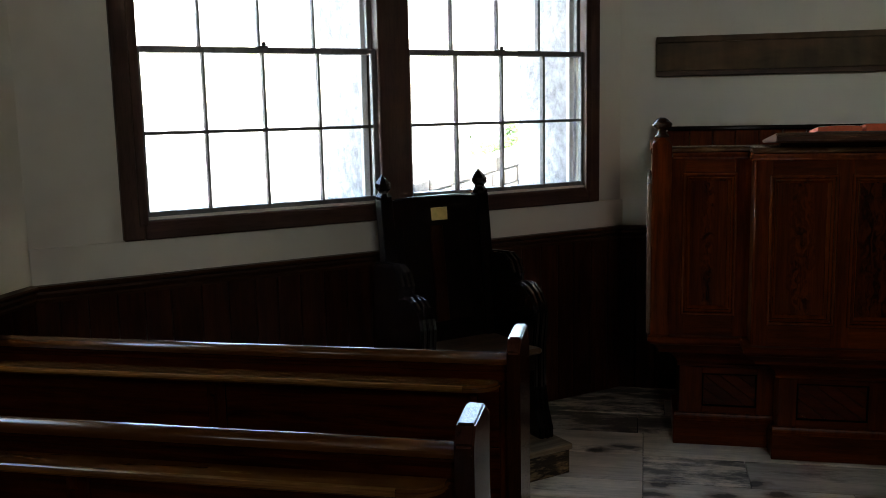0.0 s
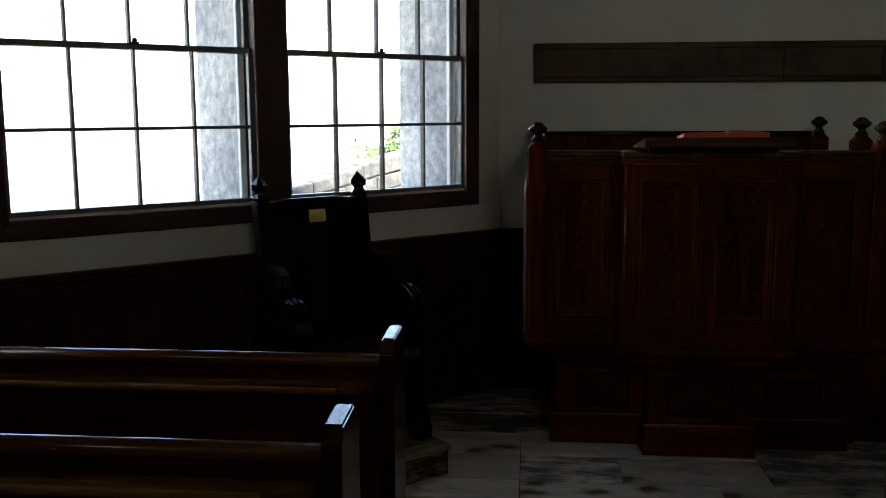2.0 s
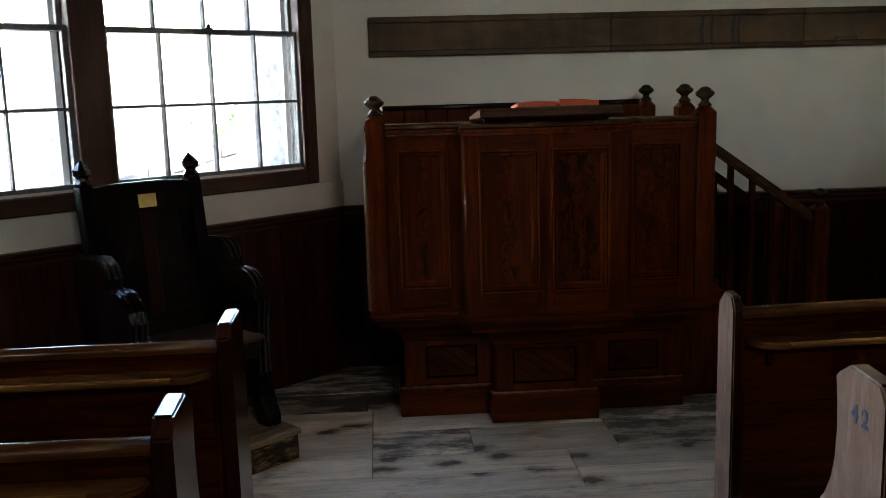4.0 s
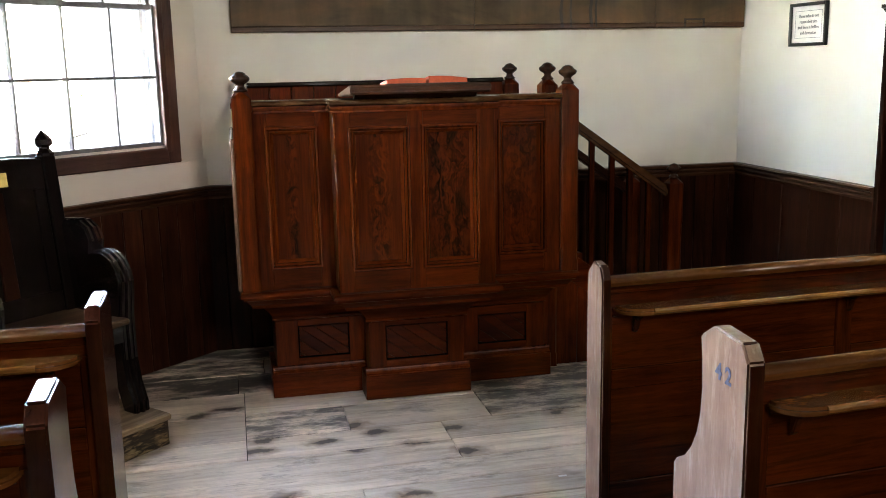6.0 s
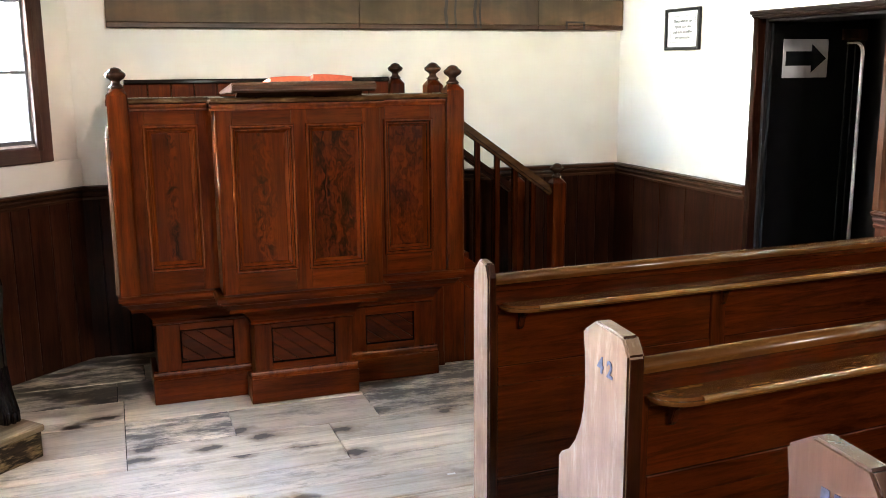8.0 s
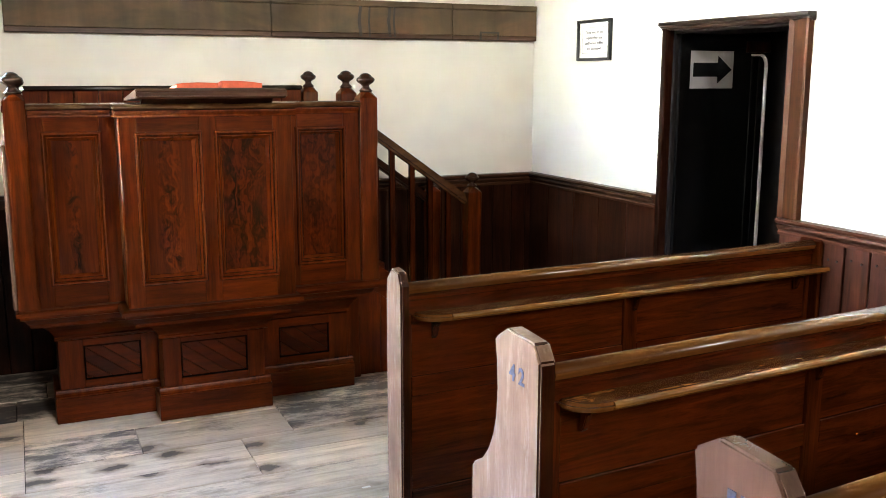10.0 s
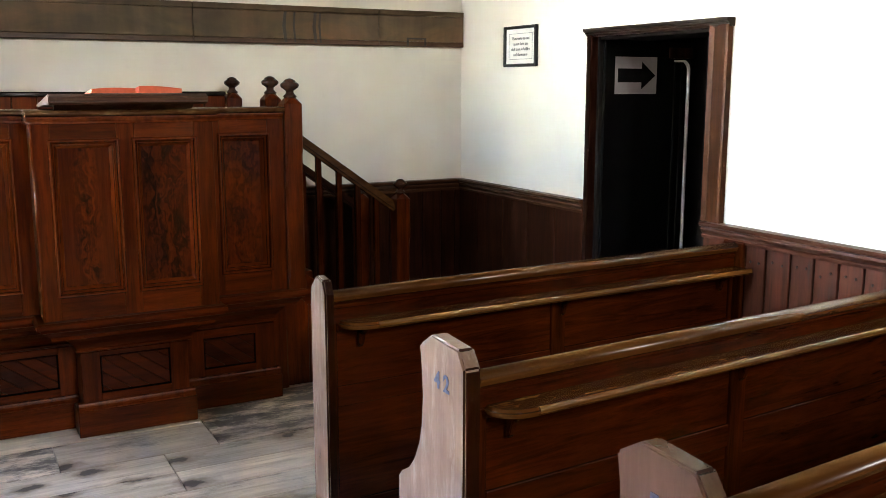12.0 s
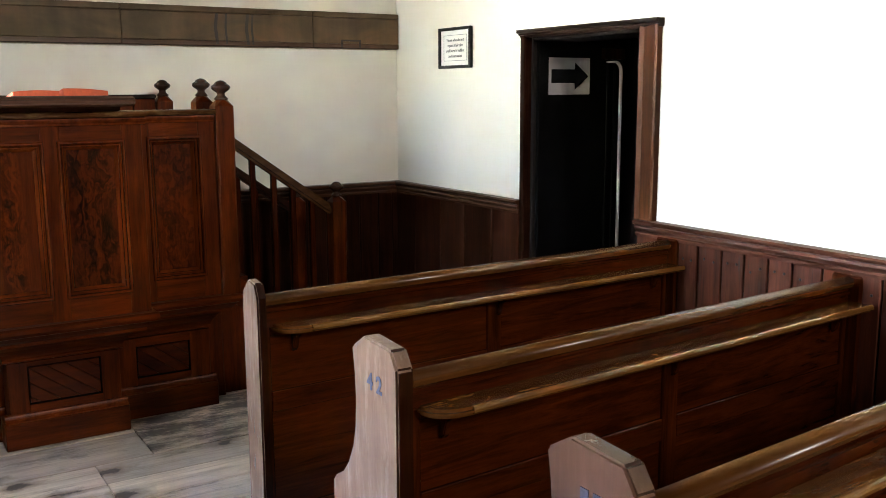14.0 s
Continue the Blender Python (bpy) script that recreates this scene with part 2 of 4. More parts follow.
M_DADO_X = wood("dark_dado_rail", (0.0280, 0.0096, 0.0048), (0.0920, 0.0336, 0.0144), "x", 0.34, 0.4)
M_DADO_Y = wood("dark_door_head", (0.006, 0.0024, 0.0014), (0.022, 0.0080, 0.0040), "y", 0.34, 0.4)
M_MOULD = wood("polished_moulding", (0.068, 0.0115, 0.0023), (0.200, 0.0370, 0.0062), "z", 0.2, 0.4, (0.25, 0.72), spec=0.5)
M_CAP = wood("hand_rubbed_cap", (0.040, 0.0125, 0.0038), (0.125, 0.050, 0.0165), "x", 0.2, 0.4, (0.25, 0.75), spec=0.5, wear=(0.23, 0.14, 0.066), wear_at=(0.5, 0.75))
M_HANDRAIL = wood("hand_polished_rail", (0.045, 0.0165, 0.0055), (0.125, 0.050, 0.0165), "x", 0.26, 0.4, spec=0.2)
M_FINIAL = wood("dark_turned_finial", (0.020, 0.0085, 0.0048), (0.062, 0.026, 0.0145), "z", 0.25, 0.4, spec=0.3)
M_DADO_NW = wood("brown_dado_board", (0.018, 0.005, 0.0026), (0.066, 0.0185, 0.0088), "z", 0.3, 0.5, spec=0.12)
M_SHELF = wood("varnished_book_shelf", (0.075, 0.023, 0.0052), (0.160, 0.056, 0.0130), "x", 0.2, 0.3, (0.2, 0.8), spec=0.25, bump=0.01, wear=(0.31, 0.155, 0.042), wear_at=(0.60, 0.76), pores=0.15)
M_NOSE = wood("hand_rubbed_edge", (0.10, 0.036, 0.0085), (0.26, 0.115, 0.030), "x", 0.2, 0.4, (0.3, 0.7), spec=0.4, bump=0.015)
# darker red copy of the pew-end wood for left ends that get less light
M_PEW_END_SHADED = wood("shaded_varnished_pew_end", (0.030, 0.0085, 0.0045), (0.095, 0.030, 0.0165), "z", 0.18, 0.5, (0.25, 0.75), spec=0.5, bump=0.02)
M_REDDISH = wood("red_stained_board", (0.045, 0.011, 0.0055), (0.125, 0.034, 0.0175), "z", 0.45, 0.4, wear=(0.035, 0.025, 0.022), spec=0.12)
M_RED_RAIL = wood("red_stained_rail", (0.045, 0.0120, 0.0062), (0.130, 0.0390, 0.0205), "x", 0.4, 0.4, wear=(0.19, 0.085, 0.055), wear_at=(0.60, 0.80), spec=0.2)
# unseen ceiling and back wall, dark so that they bounce little light
M_CEIL = wood("dark_unseen_surround", (0.03, 0.016, 0.009), (0.10, 0.055, 0.03), "x", 0.6, 0.5)
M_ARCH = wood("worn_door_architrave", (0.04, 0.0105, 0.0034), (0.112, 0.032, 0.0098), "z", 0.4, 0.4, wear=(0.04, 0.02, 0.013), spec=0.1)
M_TRIM = wood("brown_window_trim", (0.055, 0.026, 0.018), (0.115, 0.056, 0.040), "x", 0.5, 0.3)
M_TRIM_Z = wood("brown_window_trim_upright", (0.055, 0.026, 0.018), (0.115, 0.056, 0.040), "z", 0.5, 0.3)
M_SASH = plain("old_grey_sash_paint", (0.17, 0.165, 0.16), 0.5, vary=0.3, scale=30)
M_LINING = plain("weathered_white_and_gap_daylight", (0.74, 0.74, 0.72), 0.6, vary=0.12, scale=18)
# near-black that puts the shade of the base-panel grooves into the colour
M_GROOVE = plain("black_groove", (0.003, 0.0018, 0.0012), 0.9, spec=0.02)
M_CHAIR = wood("black_oak", (0.0025, 0.0016, 0.0012), (0.01, 0.0052, 0.0034), "z", 0.15, 0.5, spec=0.45, bump=0.02)
M_CHAIR_BACK = wood("dull_black_oak", (0.0025, 0.0016, 0.0012), (0.009, 0.0046, 0.0030), "z", 0.5, 0.5, spec=0.04)
M_MUNTIN = wood("red_brown_muntin", (0.012, 0.003, 0.001), (0.045, 0.011, 0.0035), "z", 0.45, 0.4, spec=0.05)
M_SEAT = wood("worn_oak_seat", (0.08, 0.045, 0.028), (0.25, 0.15, 0.09), "x", 0.35, 0.5)
M_STEP = wood("worn_platform_top", (0.16, 0.105, 0.06), (0.42, 0.31, 0.19), "x", 0.5, 0.6)
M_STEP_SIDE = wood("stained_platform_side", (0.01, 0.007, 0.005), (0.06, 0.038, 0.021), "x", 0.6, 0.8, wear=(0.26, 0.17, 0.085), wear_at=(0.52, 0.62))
M_BRASS = plain("dull_brass", (0.62, 0.44, 0.16), 0.38, 0.9, 0.25)
M_IRON = plain("dark_iron", (0.03, 0.03, 0.033), 0.45, 0.8)
M_RED = plain("red_page_edges", (0.62, 0.10, 0.035), 0.6, vary=0.15, scale=60)
M_PAPER = plain("paper", (0.78, 0.76, 0.71), 0.8, vary=0.04)
# white paper greyed for the shadow inside the doorway
M_SHADED_PAPER = plain("shaded_sign_paper", (0.50, 0.455, 0.44), 0.8, vary=0.05, scale=6)
M_BLACK = plain("black_lacquer", (0.012, 0.012, 0.012), 0.35)
M_INK = plain("printing_ink", (0.006, 0.006, 0.006), 0.8, vary=0.02, spec=0.05)
M_GREYINK = plain("faded_print", (0.22, 0.22, 0.22), 0.8, vary=0.02)
M_BLUE = plain("faded_blue_paint", (0.045, 0.046, 0.070), 0.9, vary=0.35, scale=70, spec=0.05)
# near-black in place of missing light: lobby, below the floor, behind boards
M_UNLIT = plain("unlit_near_black", (0.012, 0.009, 0.008), 0.7, spec=0.1)
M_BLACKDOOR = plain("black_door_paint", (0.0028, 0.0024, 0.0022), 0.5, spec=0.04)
M_GREYEDGE = plain("chipped_grey_paint", (0.13, 0.122, 0.112), 0.7, vary=0.5, scale=25)
M_MURAL = mural_mat()
M_MURAL_EDGE = wood("mural_lower_strip", (0.05, 0.024, 0.012), (0.125, 0.068, 0.038), "x", 0.35, 0.6)
M_SKETCH = plain("dark_painted_outline", (0.020, 0.013, 0.009), 0.4)
M_GLASS = glass_mat()
M_STONE = stone_mat("weathered_gritstone", (0.27, 0.267, 0.265), (0.74, 0.73, 0.715), 16)
M_WALLSTONE = stone_mat("drystone", (0.055, 0.055, 0.056), (0.19, 0.188, 0.184), 9)
M_GROUND = stone_mat("pale_gravel", (0.34, 0.325, 0.30), (0.46, 0.445, 0.415), 3, 0.3)
M_LEAF = plain("leaf", (0.075, 0.14, 0.035), 0.6, vary=0.5, scale=20)


# ---- mesh helpers ----
def box(x0, x1, y0, y1, z0, z1, bevel=0.003, bm=None):
    own = bmesh.new()
    v = [own.verts.new(p) for p in ((x0, y0, z0), (x1, y0, z0), (x1, y1, z0), (x0, y1, z0), (x0, y0, z1), (x1, y0, z1), (x1, y1, z1), (x0, y1, z1))]
    for f in ((0, 3, 2, 1), (4, 5, 6, 7), (0, 1, 5, 4), (1, 2, 6, 5), (2, 3, 7, 6), (3, 0, 4, 7)):
        own.faces.new([v[i] for i in f])
    if bevel:
        bmesh.ops.bevel(own, geom=list(own.edges), offset=bevel, segments=1, affect="EDGES", clamp_overlap=True)
    return merge(bm, own)


def merge(bm, own):
    if bm is None:
        return own
    me = bpy.data.meshes.new("tmp")
    own.to_mesh(me)
    own.free()
    bm.from_mesh(me)
    bpy.data.meshes.remove(me)
    return bm


def prism(pts, a0, a1, axis="x", bevel=0.0, bm=None):
    """A polygon extruded from a0 to a1 along an axis. pts: (y, z) for x, (x, z) for y, (x, y) for z."""
    put = {"x": lambda p, a: (a, p[0], p[1]), "y": lambda p, a: (p[0], a, p[1]), "z": lambda p, a: (p[0], p[1], a)}[axis]
    own = bmesh.new()
    lo, hi = [own.verts.new(put(p, a0)) for p in pts], [own.verts.new(put(p, a1)) for p in pts]
    own.faces.new(lo)
    own.faces.new(hi[::-1])
    for i in range(len(pts)):
        j = (i + 1) % len(pts)
        own.faces.new((lo[j], lo[i], hi[i], hi[j]))
    bmesh.ops.recalc_face_normals(own, faces=own.faces)
    if bevel:
        edges = [e for e in own.edges if len(e.link_faces) == 2 and e.calc_face_angle(0) > 0.6]
        bmesh.ops.bevel(own, geom=edges, offset=bevel, segments=2, affect="EDGES", clamp_overlap=True)
    return merge(bm, own)


def lathe(profile, centre, n=20, bm=None):
    """A turned piece: profile of (radius, z), upright at centre (x, y, z)."""
    own = bmesh.new()
    rings = []
    for r, z in profile:
        rings.append([own.verts.new((centre[0] + r * math.cos(2 * math.pi * i / n), centre[1] + r * math.sin(2 * math.pi * i / n), centre[2] + z)) for i in range(n)])
    for a, b in zip(rings, rings[1:]):
        for i in range(n):
            own.faces.new((a[i], a[(i + 1) % n], b[(i + 1) % n], b[i])).smooth = True
    own.faces.new(rings[0][::-1])
    own.faces.new(rings[-1])
    return merge(bm, own)


def ring(x0, x1, z0, z1, prof, bm=None):
    """A mitred moulding round a rectangle facing -y. prof: (inset, y)."""
    own = bmesh.new()
    loops = [[own.verts.new(p) for p in ((x0 + d, y, z0 + d), (x1 - d, y, z0 + d), (x1 - d, y, z1 - d), (x0 + d, y, z1 - d))] for d, y in prof]
    for a, b in zip(loops, loops[1:]):
        for i in range(4):
            own.faces.new((a[i], a[(i + 1) % 4], b[(i + 1) % 4], b[i]))
    bmesh.ops.recalc_face_normals(own, faces=own.faces)
    return merge(bm, own)


def arc(c, r, a0, a1, n=8):
    return [(c[0] + r[0] * math.cos(radians(a0 + (a1 - a0) * i / n)), c[1] + r[1] * math.sin(radians(a0 + (a1 - a0) * i / n))) for i in range(n + 1)]


def root_of(ob):
    while ob.parent:
        ob = ob.parent
    return ob


def part(name, bm, material, parent=None, label="", local=False):
    """Links a bmesh as one mesh object, under a thing where one is given. Places are the world's unless local."""
    if parent is not None and not local:
        bmesh.ops.translate(bm, verts=bm.verts, vec=-root_of(parent).location)
    me = bpy.data.meshes.new(name)
    bm.to_mesh(me)
    bm.free()
    me.materials.append(material)
    ob = new(name, me)
    if parent is not None:
        ob.parent = parent
    if label:
        ob["label"] = label
    return ob


def thing(name, place, label, category, group="", kind="", turn=0):
    ob = new(name)
    ob.empty_display_size = 0.1
    ob.matrix_basis = pose(*place, 0, 0, turn)
    return tagged(ob, label, category, group, kind)


def lettering(name, text, size, material, parent, m, depth=0.0008, align="CENTER", bold=0.0):
    cu = bpy.data.curves.new(name, "FONT")
    cu.offset = bold
    cu.body, cu.size, cu.extrude, cu.align_x, cu.align_y = text, size, depth, align, "CENTER"
    tmp = bpy.data.objects.new("tmp", cu)
    scene.collection.objects.link(tmp)
    me = bpy.data.meshes.new_from_object(tmp.evaluated_get(bpy.context.evaluated_depsgraph_get()))
    bpy.data.objects.remove(tmp)
    me.name = name
    me.materials.clear()
    me.materials.append(material)
    ob = new(name, me)
    ob.parent = parent
    ob.matrix_basis = m
    return ob


# ---- the setting ----
XL, XR, YB, YF, ZC = -2.70, 3.27, 5.75, -3.2, 4.60  # room faces
WP, WT = (-2.70, 3.50), 42.28  # window wall: corner and turn
WALL_LEN = 3.42
tagged(part("floor", box(XL - 0.5, XR + 2.2, YF - 0.5, 7.2, -0.30, -0.032, 0), M_UNLIT), "dark void below old floorboards", "floor", kind="structure")
tagged(part("ceiling", box(XL - 0.6, XR + 2.2, YF - 0.6, 7.2, ZC, ZC + 0.2, 0), M_CEIL), "unseen ceiling kept dark to cut bounced light", "ceiling", kind="structure")

wall_back = tagged(part("wall_north", box(-0.45, XR + 0.35, YB, YB + 0.35, -0.03, ZC, 0), M_PLASTER), "cream limewashed plaster wall behind the pulpit", "wall", kind="structure")
DY0, DY1, DZ = 3.37, 4.27, 1.93  # doorway
bm = box(XR, XR + 0.35, YF - 0.3, DY0, -0.03, ZC, 0)
box(XR, XR + 0.35, DY1, YB, -0.03, ZC, 0, bm)
box(XR, XR + 0.35, DY0, DY1, DZ, ZC, 0, bm)
tagged(part("wall_east", bm, M_PLASTER), "cream limewashed plaster wall with a doorway", "wall", kind="structure")
LY0, LY1, LZ0, LZ1 = 2.22, 2.95, 1.30, 3.15  # the added, unseen side window
bm = box(XL - 0.6, XL, YF - 0.3, LY0, -0.03, ZC, 0)
box(XL - 0.6, XL, LY1, 3.50, -0.03, ZC, 0, bm)
box(XL - 0.6, XL, LY0, LY1, -0.03, LZ0, 0, bm)
box(XL - 0.6, XL, LY0, LY1, LZ1, ZC, 0, bm)
tagged(part("wall_west", bm, M_PLASTER), "cream limewashed plaster side wall", "wall", kind="structure")
SX0, SX1, SZ0, SZ1 = 0.95, 1.95, 2.95, 4.25  # the high back window
bm = box(XL - 0.6, SX0, YF - 0.3, YF, -0.03, ZC, 0)
box(SX1, XR + 0.35, YF - 0.3, YF, -0.03, ZC, 0, bm)
box(SX0, SX1, YF - 0.3, YF, -0.03, SZ0, 0, bm)
box(SX0, SX1, YF - 0.3, YF, SZ1, ZC, 0, bm)
tagged(part("wall_south", bm, M_CEIL), "unseen back wall kept dark to cut bounced light", "wall", kind="structure")

# canted window wall, in its own axes: x along it, y outward
U0, U1, GZ0, GZ1 = 0.50, 3.085, 1.285, 3.17
wallw = thing("wall_northwest", (WP[0], WP[1], 0), "cream plaster canted wall with a wide sash window", "wall", kind="structure", turn=WT)
for b in ((-0.45, U0, -0.03, ZC), (U1, WALL_LEN + 0.35, -0.03, ZC), (U0, U1, -0.03, GZ0), (U0, U1, GZ1, ZC)):
    part("plaster", box(b[0], b[1], 0, 0.10, b[2], b[3], 0), M_PLASTER, wallw, local=True)
for b in ((-0.9, U0, -0.3, ZC), (U1, WALL_LEN + 0.9, -0.3, ZC), (U0, U1, -0.3, GZ0 - 0.04), (U0, U1, GZ1 + 0.05, ZC)):
    part("masonry", box(b[0], b[1], 0.10, 0.70, b[2], b[3], 0), M_STONE, wallw, "weathered grey gritstone reveal", local=True)
part("stone_mullion", box(1.70, 1.885, 0.14, 0.70, GZ0 - 0.04, GZ1 + 0.05, 0.012), M_STONE, wallw, "weathered grey stone mullion", local=True)
part("plaster_band", box(0.0, WALL_LEN, -0.012, 0.0, 1.02, 1.185, 0.004), M_PLASTER, wallw, local=True)


# ---- window ----
win = thing("window_1", (WP[0], WP[1], 0), "wide brown-framed pair of multi-paned sash windows", "window", kind="structure", turn=WT)
Y0 = -0.035
frame_parts = (
    ("window_frame", (0.40, 0.495, Y0, 0.05, 1.185, 3.27), M_TRIM_Z), ("window_frame", (3.07, 3.16, Y0, 0.05, 1.185, 3.27), M_TRIM_Z),
    ("window_frame", (0.495, 3.07, Y0, 0.05, 3.17, 3.27), M_TRIM), ("window_sill", (0.495, 3.07, Y0 - 0.004, 0.06, 1.185, 1.272), M_TRIM),
    ("mullion", (1.715, 1.898, Y0 + 0.01, 0.12, 1.272, 3.17), M_TRIM_Z),
)
for name, b, m in frame_parts:
    part(name, box(*b, 0.006), m, win, local=True)
bm = box(0.47, 0.512, Y0 - 0.008, Y0 + 0.01, 1.25, 3.19, 0.004)
box(3.052, 3.09, Y0 - 0.008, Y0 + 0.01, 1.25, 3.19, 0.004, bm)
part("inner_bead", bm, M_TRIM_Z, win, local=True)


def sash(u0, u1, z0, z1, y, rows, bars):
    """One sash, four panes wide, with its bars and panes."""
    s = part("sash", box(u0, u0 + 0.028, y, y + 0.035, z0, z1, 0.003), M_SASH, win, "grey painted sash four panes wide", local=True)
    part("stile", box(u1 - 0.028, u1, y, y + 0.035, z0, z1, 0.003), M_SASH, s, local=True)
    part("bottom_rail", box(u0 + 0.028, u1 - 0.028, y, y + 0.035, z0, z0 + 0.032, 0.003), M_SASH, s, local=True)
    part("top_rail", box(u0 + 0.028, u1 - 0.028, y, y + 0.035, z1 - 0.026, z1, 0.003), M_SASH, s, local=True)
    ch = (z1 - z0) / rows
    for u in bars:
        part("glazing_bar", prism([(u - 0.009, y + 0.030), (u - 0.006, y + 0.002), (u + 0.006, y + 0.002), (u + 0.009, y + 0.030)], z0 + 0.03, z1 - 0.02, "z"), M_SASH, s, local=True)
    for j in range(1, rows):
        part("glazing_bar", box(u0 + 0.02, u1 - 0.02, y + 0.004, y + 0.028, z0 + ch * j - 0.008, z0 + ch * j + 0.008, 0.002), M_SASH, s, local=True)
    us = [u0, *bars, u1]
    for ua, ub in zip(us, us[1:]):
        for j in range(rows):
            p = part("pane", box(ua + 0.004, ub - 0.004, y + 0.014, y + 0.017, z0 + ch * j + 0.004, z0 + ch * (j + 1) - 0.004, 0), M_GLASS, s, local=True)
            p.visible_shadow = False


for a, b, bars in ((0.505, 1.722, (0.822, 1.115, 1.402)), (1.893, 3.085, (2.204, 2.502, 2.786))):
    sash(a, b, 1.275, 2.062, 0.012, 2, bars)
    sash(a, b, 2.035, 3.17, 0.056, 3, bars)
    part("sash_lining", box(b - 0.045, b - 0.012, 0.105, 0.138, 1.272, 3.17, 0.003), M_LINING, win, "white painted sash box lining", local=True)
    mid = (a + b) / 2
    lock = part("sash_lock", box(mid - 0.025, mid + 0.025, -0.004, 0.030, 2.062, 2.070, 0.002), M_IRON, win, "small dark iron sash lock", local=True)
    part("lever", lathe([(0.012, 0), (0.012, 0.012), (0.006, 0.02)], (mid + 0.006, 0.012, 2.070), 10), M_IRON, lock, local=True)


# unseen window added in the long side wall to light the pulpit from the left
side_win = thing("window_3", (XL, 2.58, 0), "plain brown frame of an added, unseen side window", "window", kind="structure")
for b in ((LY0 - 0.08, LY0, LZ0 - 0.08, LZ1 + 0.08), (LY1, LY1 + 0.08, LZ0 - 0.08, LZ1 + 0.08), (LY0, LY1, LZ0 - 0.08, LZ0), (LY0, LY1, LZ1, LZ1 + 0.08)):
    part("window_frame", box(XL - 0.05, XL + 0.03, *b, 0.004), M_TRIM_Z, side_win)
part("glazing_bar", box(XL - 0.04, XL + 0.01, 2.573, 2.597, LZ0, LZ1, 0.004), M_SASH, side_win)

# high unseen window at the back, closed by an added board against the sun
back_win = thing("window_2", (1.45, YF, 0), "plain brown window frame high in the back wall", "window", kind="structure")
for b in ((SX0 - 0.08, SX0, SZ0 - 0.08, SZ1 + 0.08), (SX1, SX1 + 0.08, SZ0 - 0.08, SZ1 + 0.08), (SX0, SX1, SZ0 - 0.08, SZ0), (SX0, SX1, SZ1, SZ1 + 0.08)):
    part("window_frame", box(b[0], b[1], YF - 0.05, YF + 0.03, b[2], b[3], 0.004), M_TRIM_Z, back_win)
part("pane", box(SX0, SX1, YF - 0.14, YF - 0.12, SZ0, SZ1, 0), M_LINING, back_win, "added opaque white board that keeps the sun out")


# ---- dado: boards and rails ----
def dado_run(name, place, turn, length, board_mat, rail_mat, label, width=0.125, top=0.95, gap=0.0015, nails=False):
    """Vertical boards and a moulded rail along local x, standing on the floor; the room is at -y."""
    run = thing(name, place, label, "wainscot", kind="structure", turn=turn)
    rng = random.Random(name)
    part("backing", box(0.0, length, -0.004, 0.001, 0.0, top, 0), M_UNLIT, run, local=True)
    a = 0.0
    while a < length - 0.01:
        w = min(width * rng.uniform(0.85, 1.15), length - a)
        part("board", box(a + gap, a + w - gap, -0.020 - rng.uniform(0, 0.002), -0.005, 0.0, top, 0.003), board_mat, run, local=True)
        if nails and a < 2.0:
            for dx in (0.3, 0.7):
                part("nail", lathe([(0.006, 0.0), (0.006, 0.002), (0.003, 0.003)], (0, 0, 0), 8), M_IRON, run, local=True).matrix_basis = pose(a + w * dx, -0.0215, 0.885 + rng.uniform(-0.012, 0.012), 90)
        a += w
    prof = [(0.0, 0.945), (-0.026, 0.945), (-0.030, 0.958), (-0.024, 0.966), (-0.030, 0.972), (-0.038, 0.985), (-0.034, 0.996), (-0.048, 1.004), (-0.052, 1.014), (-0.046, 1.022), (0.0, 1.024)]
    part("dado_rail", prism(prof, 0, length, "x"), rail_mat, run, "moulded wooden dado rail", local=True)
    return run


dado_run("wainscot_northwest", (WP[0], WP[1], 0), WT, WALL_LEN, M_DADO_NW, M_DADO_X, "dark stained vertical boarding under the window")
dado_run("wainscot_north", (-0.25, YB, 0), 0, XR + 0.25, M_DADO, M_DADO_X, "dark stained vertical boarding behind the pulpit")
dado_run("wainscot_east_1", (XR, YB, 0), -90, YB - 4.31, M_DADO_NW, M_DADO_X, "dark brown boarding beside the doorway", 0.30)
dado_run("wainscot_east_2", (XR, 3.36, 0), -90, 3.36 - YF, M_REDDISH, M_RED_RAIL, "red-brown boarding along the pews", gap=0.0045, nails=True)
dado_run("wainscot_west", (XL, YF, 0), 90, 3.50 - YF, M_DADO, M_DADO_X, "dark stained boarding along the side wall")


# ---- doorway ----
door = thing("door_1", (XR, 3.8, 0), "open doorway with red-brown timber architrave", "doorway", kind="structure")
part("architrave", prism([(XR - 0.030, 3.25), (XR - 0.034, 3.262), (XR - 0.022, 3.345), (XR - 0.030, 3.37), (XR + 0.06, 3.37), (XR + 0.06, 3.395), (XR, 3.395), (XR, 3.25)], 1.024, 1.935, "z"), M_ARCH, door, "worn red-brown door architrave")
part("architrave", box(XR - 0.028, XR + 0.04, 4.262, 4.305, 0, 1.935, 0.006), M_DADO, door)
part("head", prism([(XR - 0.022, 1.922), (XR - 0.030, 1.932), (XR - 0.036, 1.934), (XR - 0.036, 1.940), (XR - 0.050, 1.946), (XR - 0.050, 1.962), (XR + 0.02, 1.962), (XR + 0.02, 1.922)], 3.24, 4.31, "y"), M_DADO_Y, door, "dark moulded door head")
part("lining", box(XR + 0.06, XR + 0.36, DY0 + 0.002, DY0 + 0.030, 0, DZ, 0.004), M_GREYEDGE, door, "chipped grey paint on the door lining")
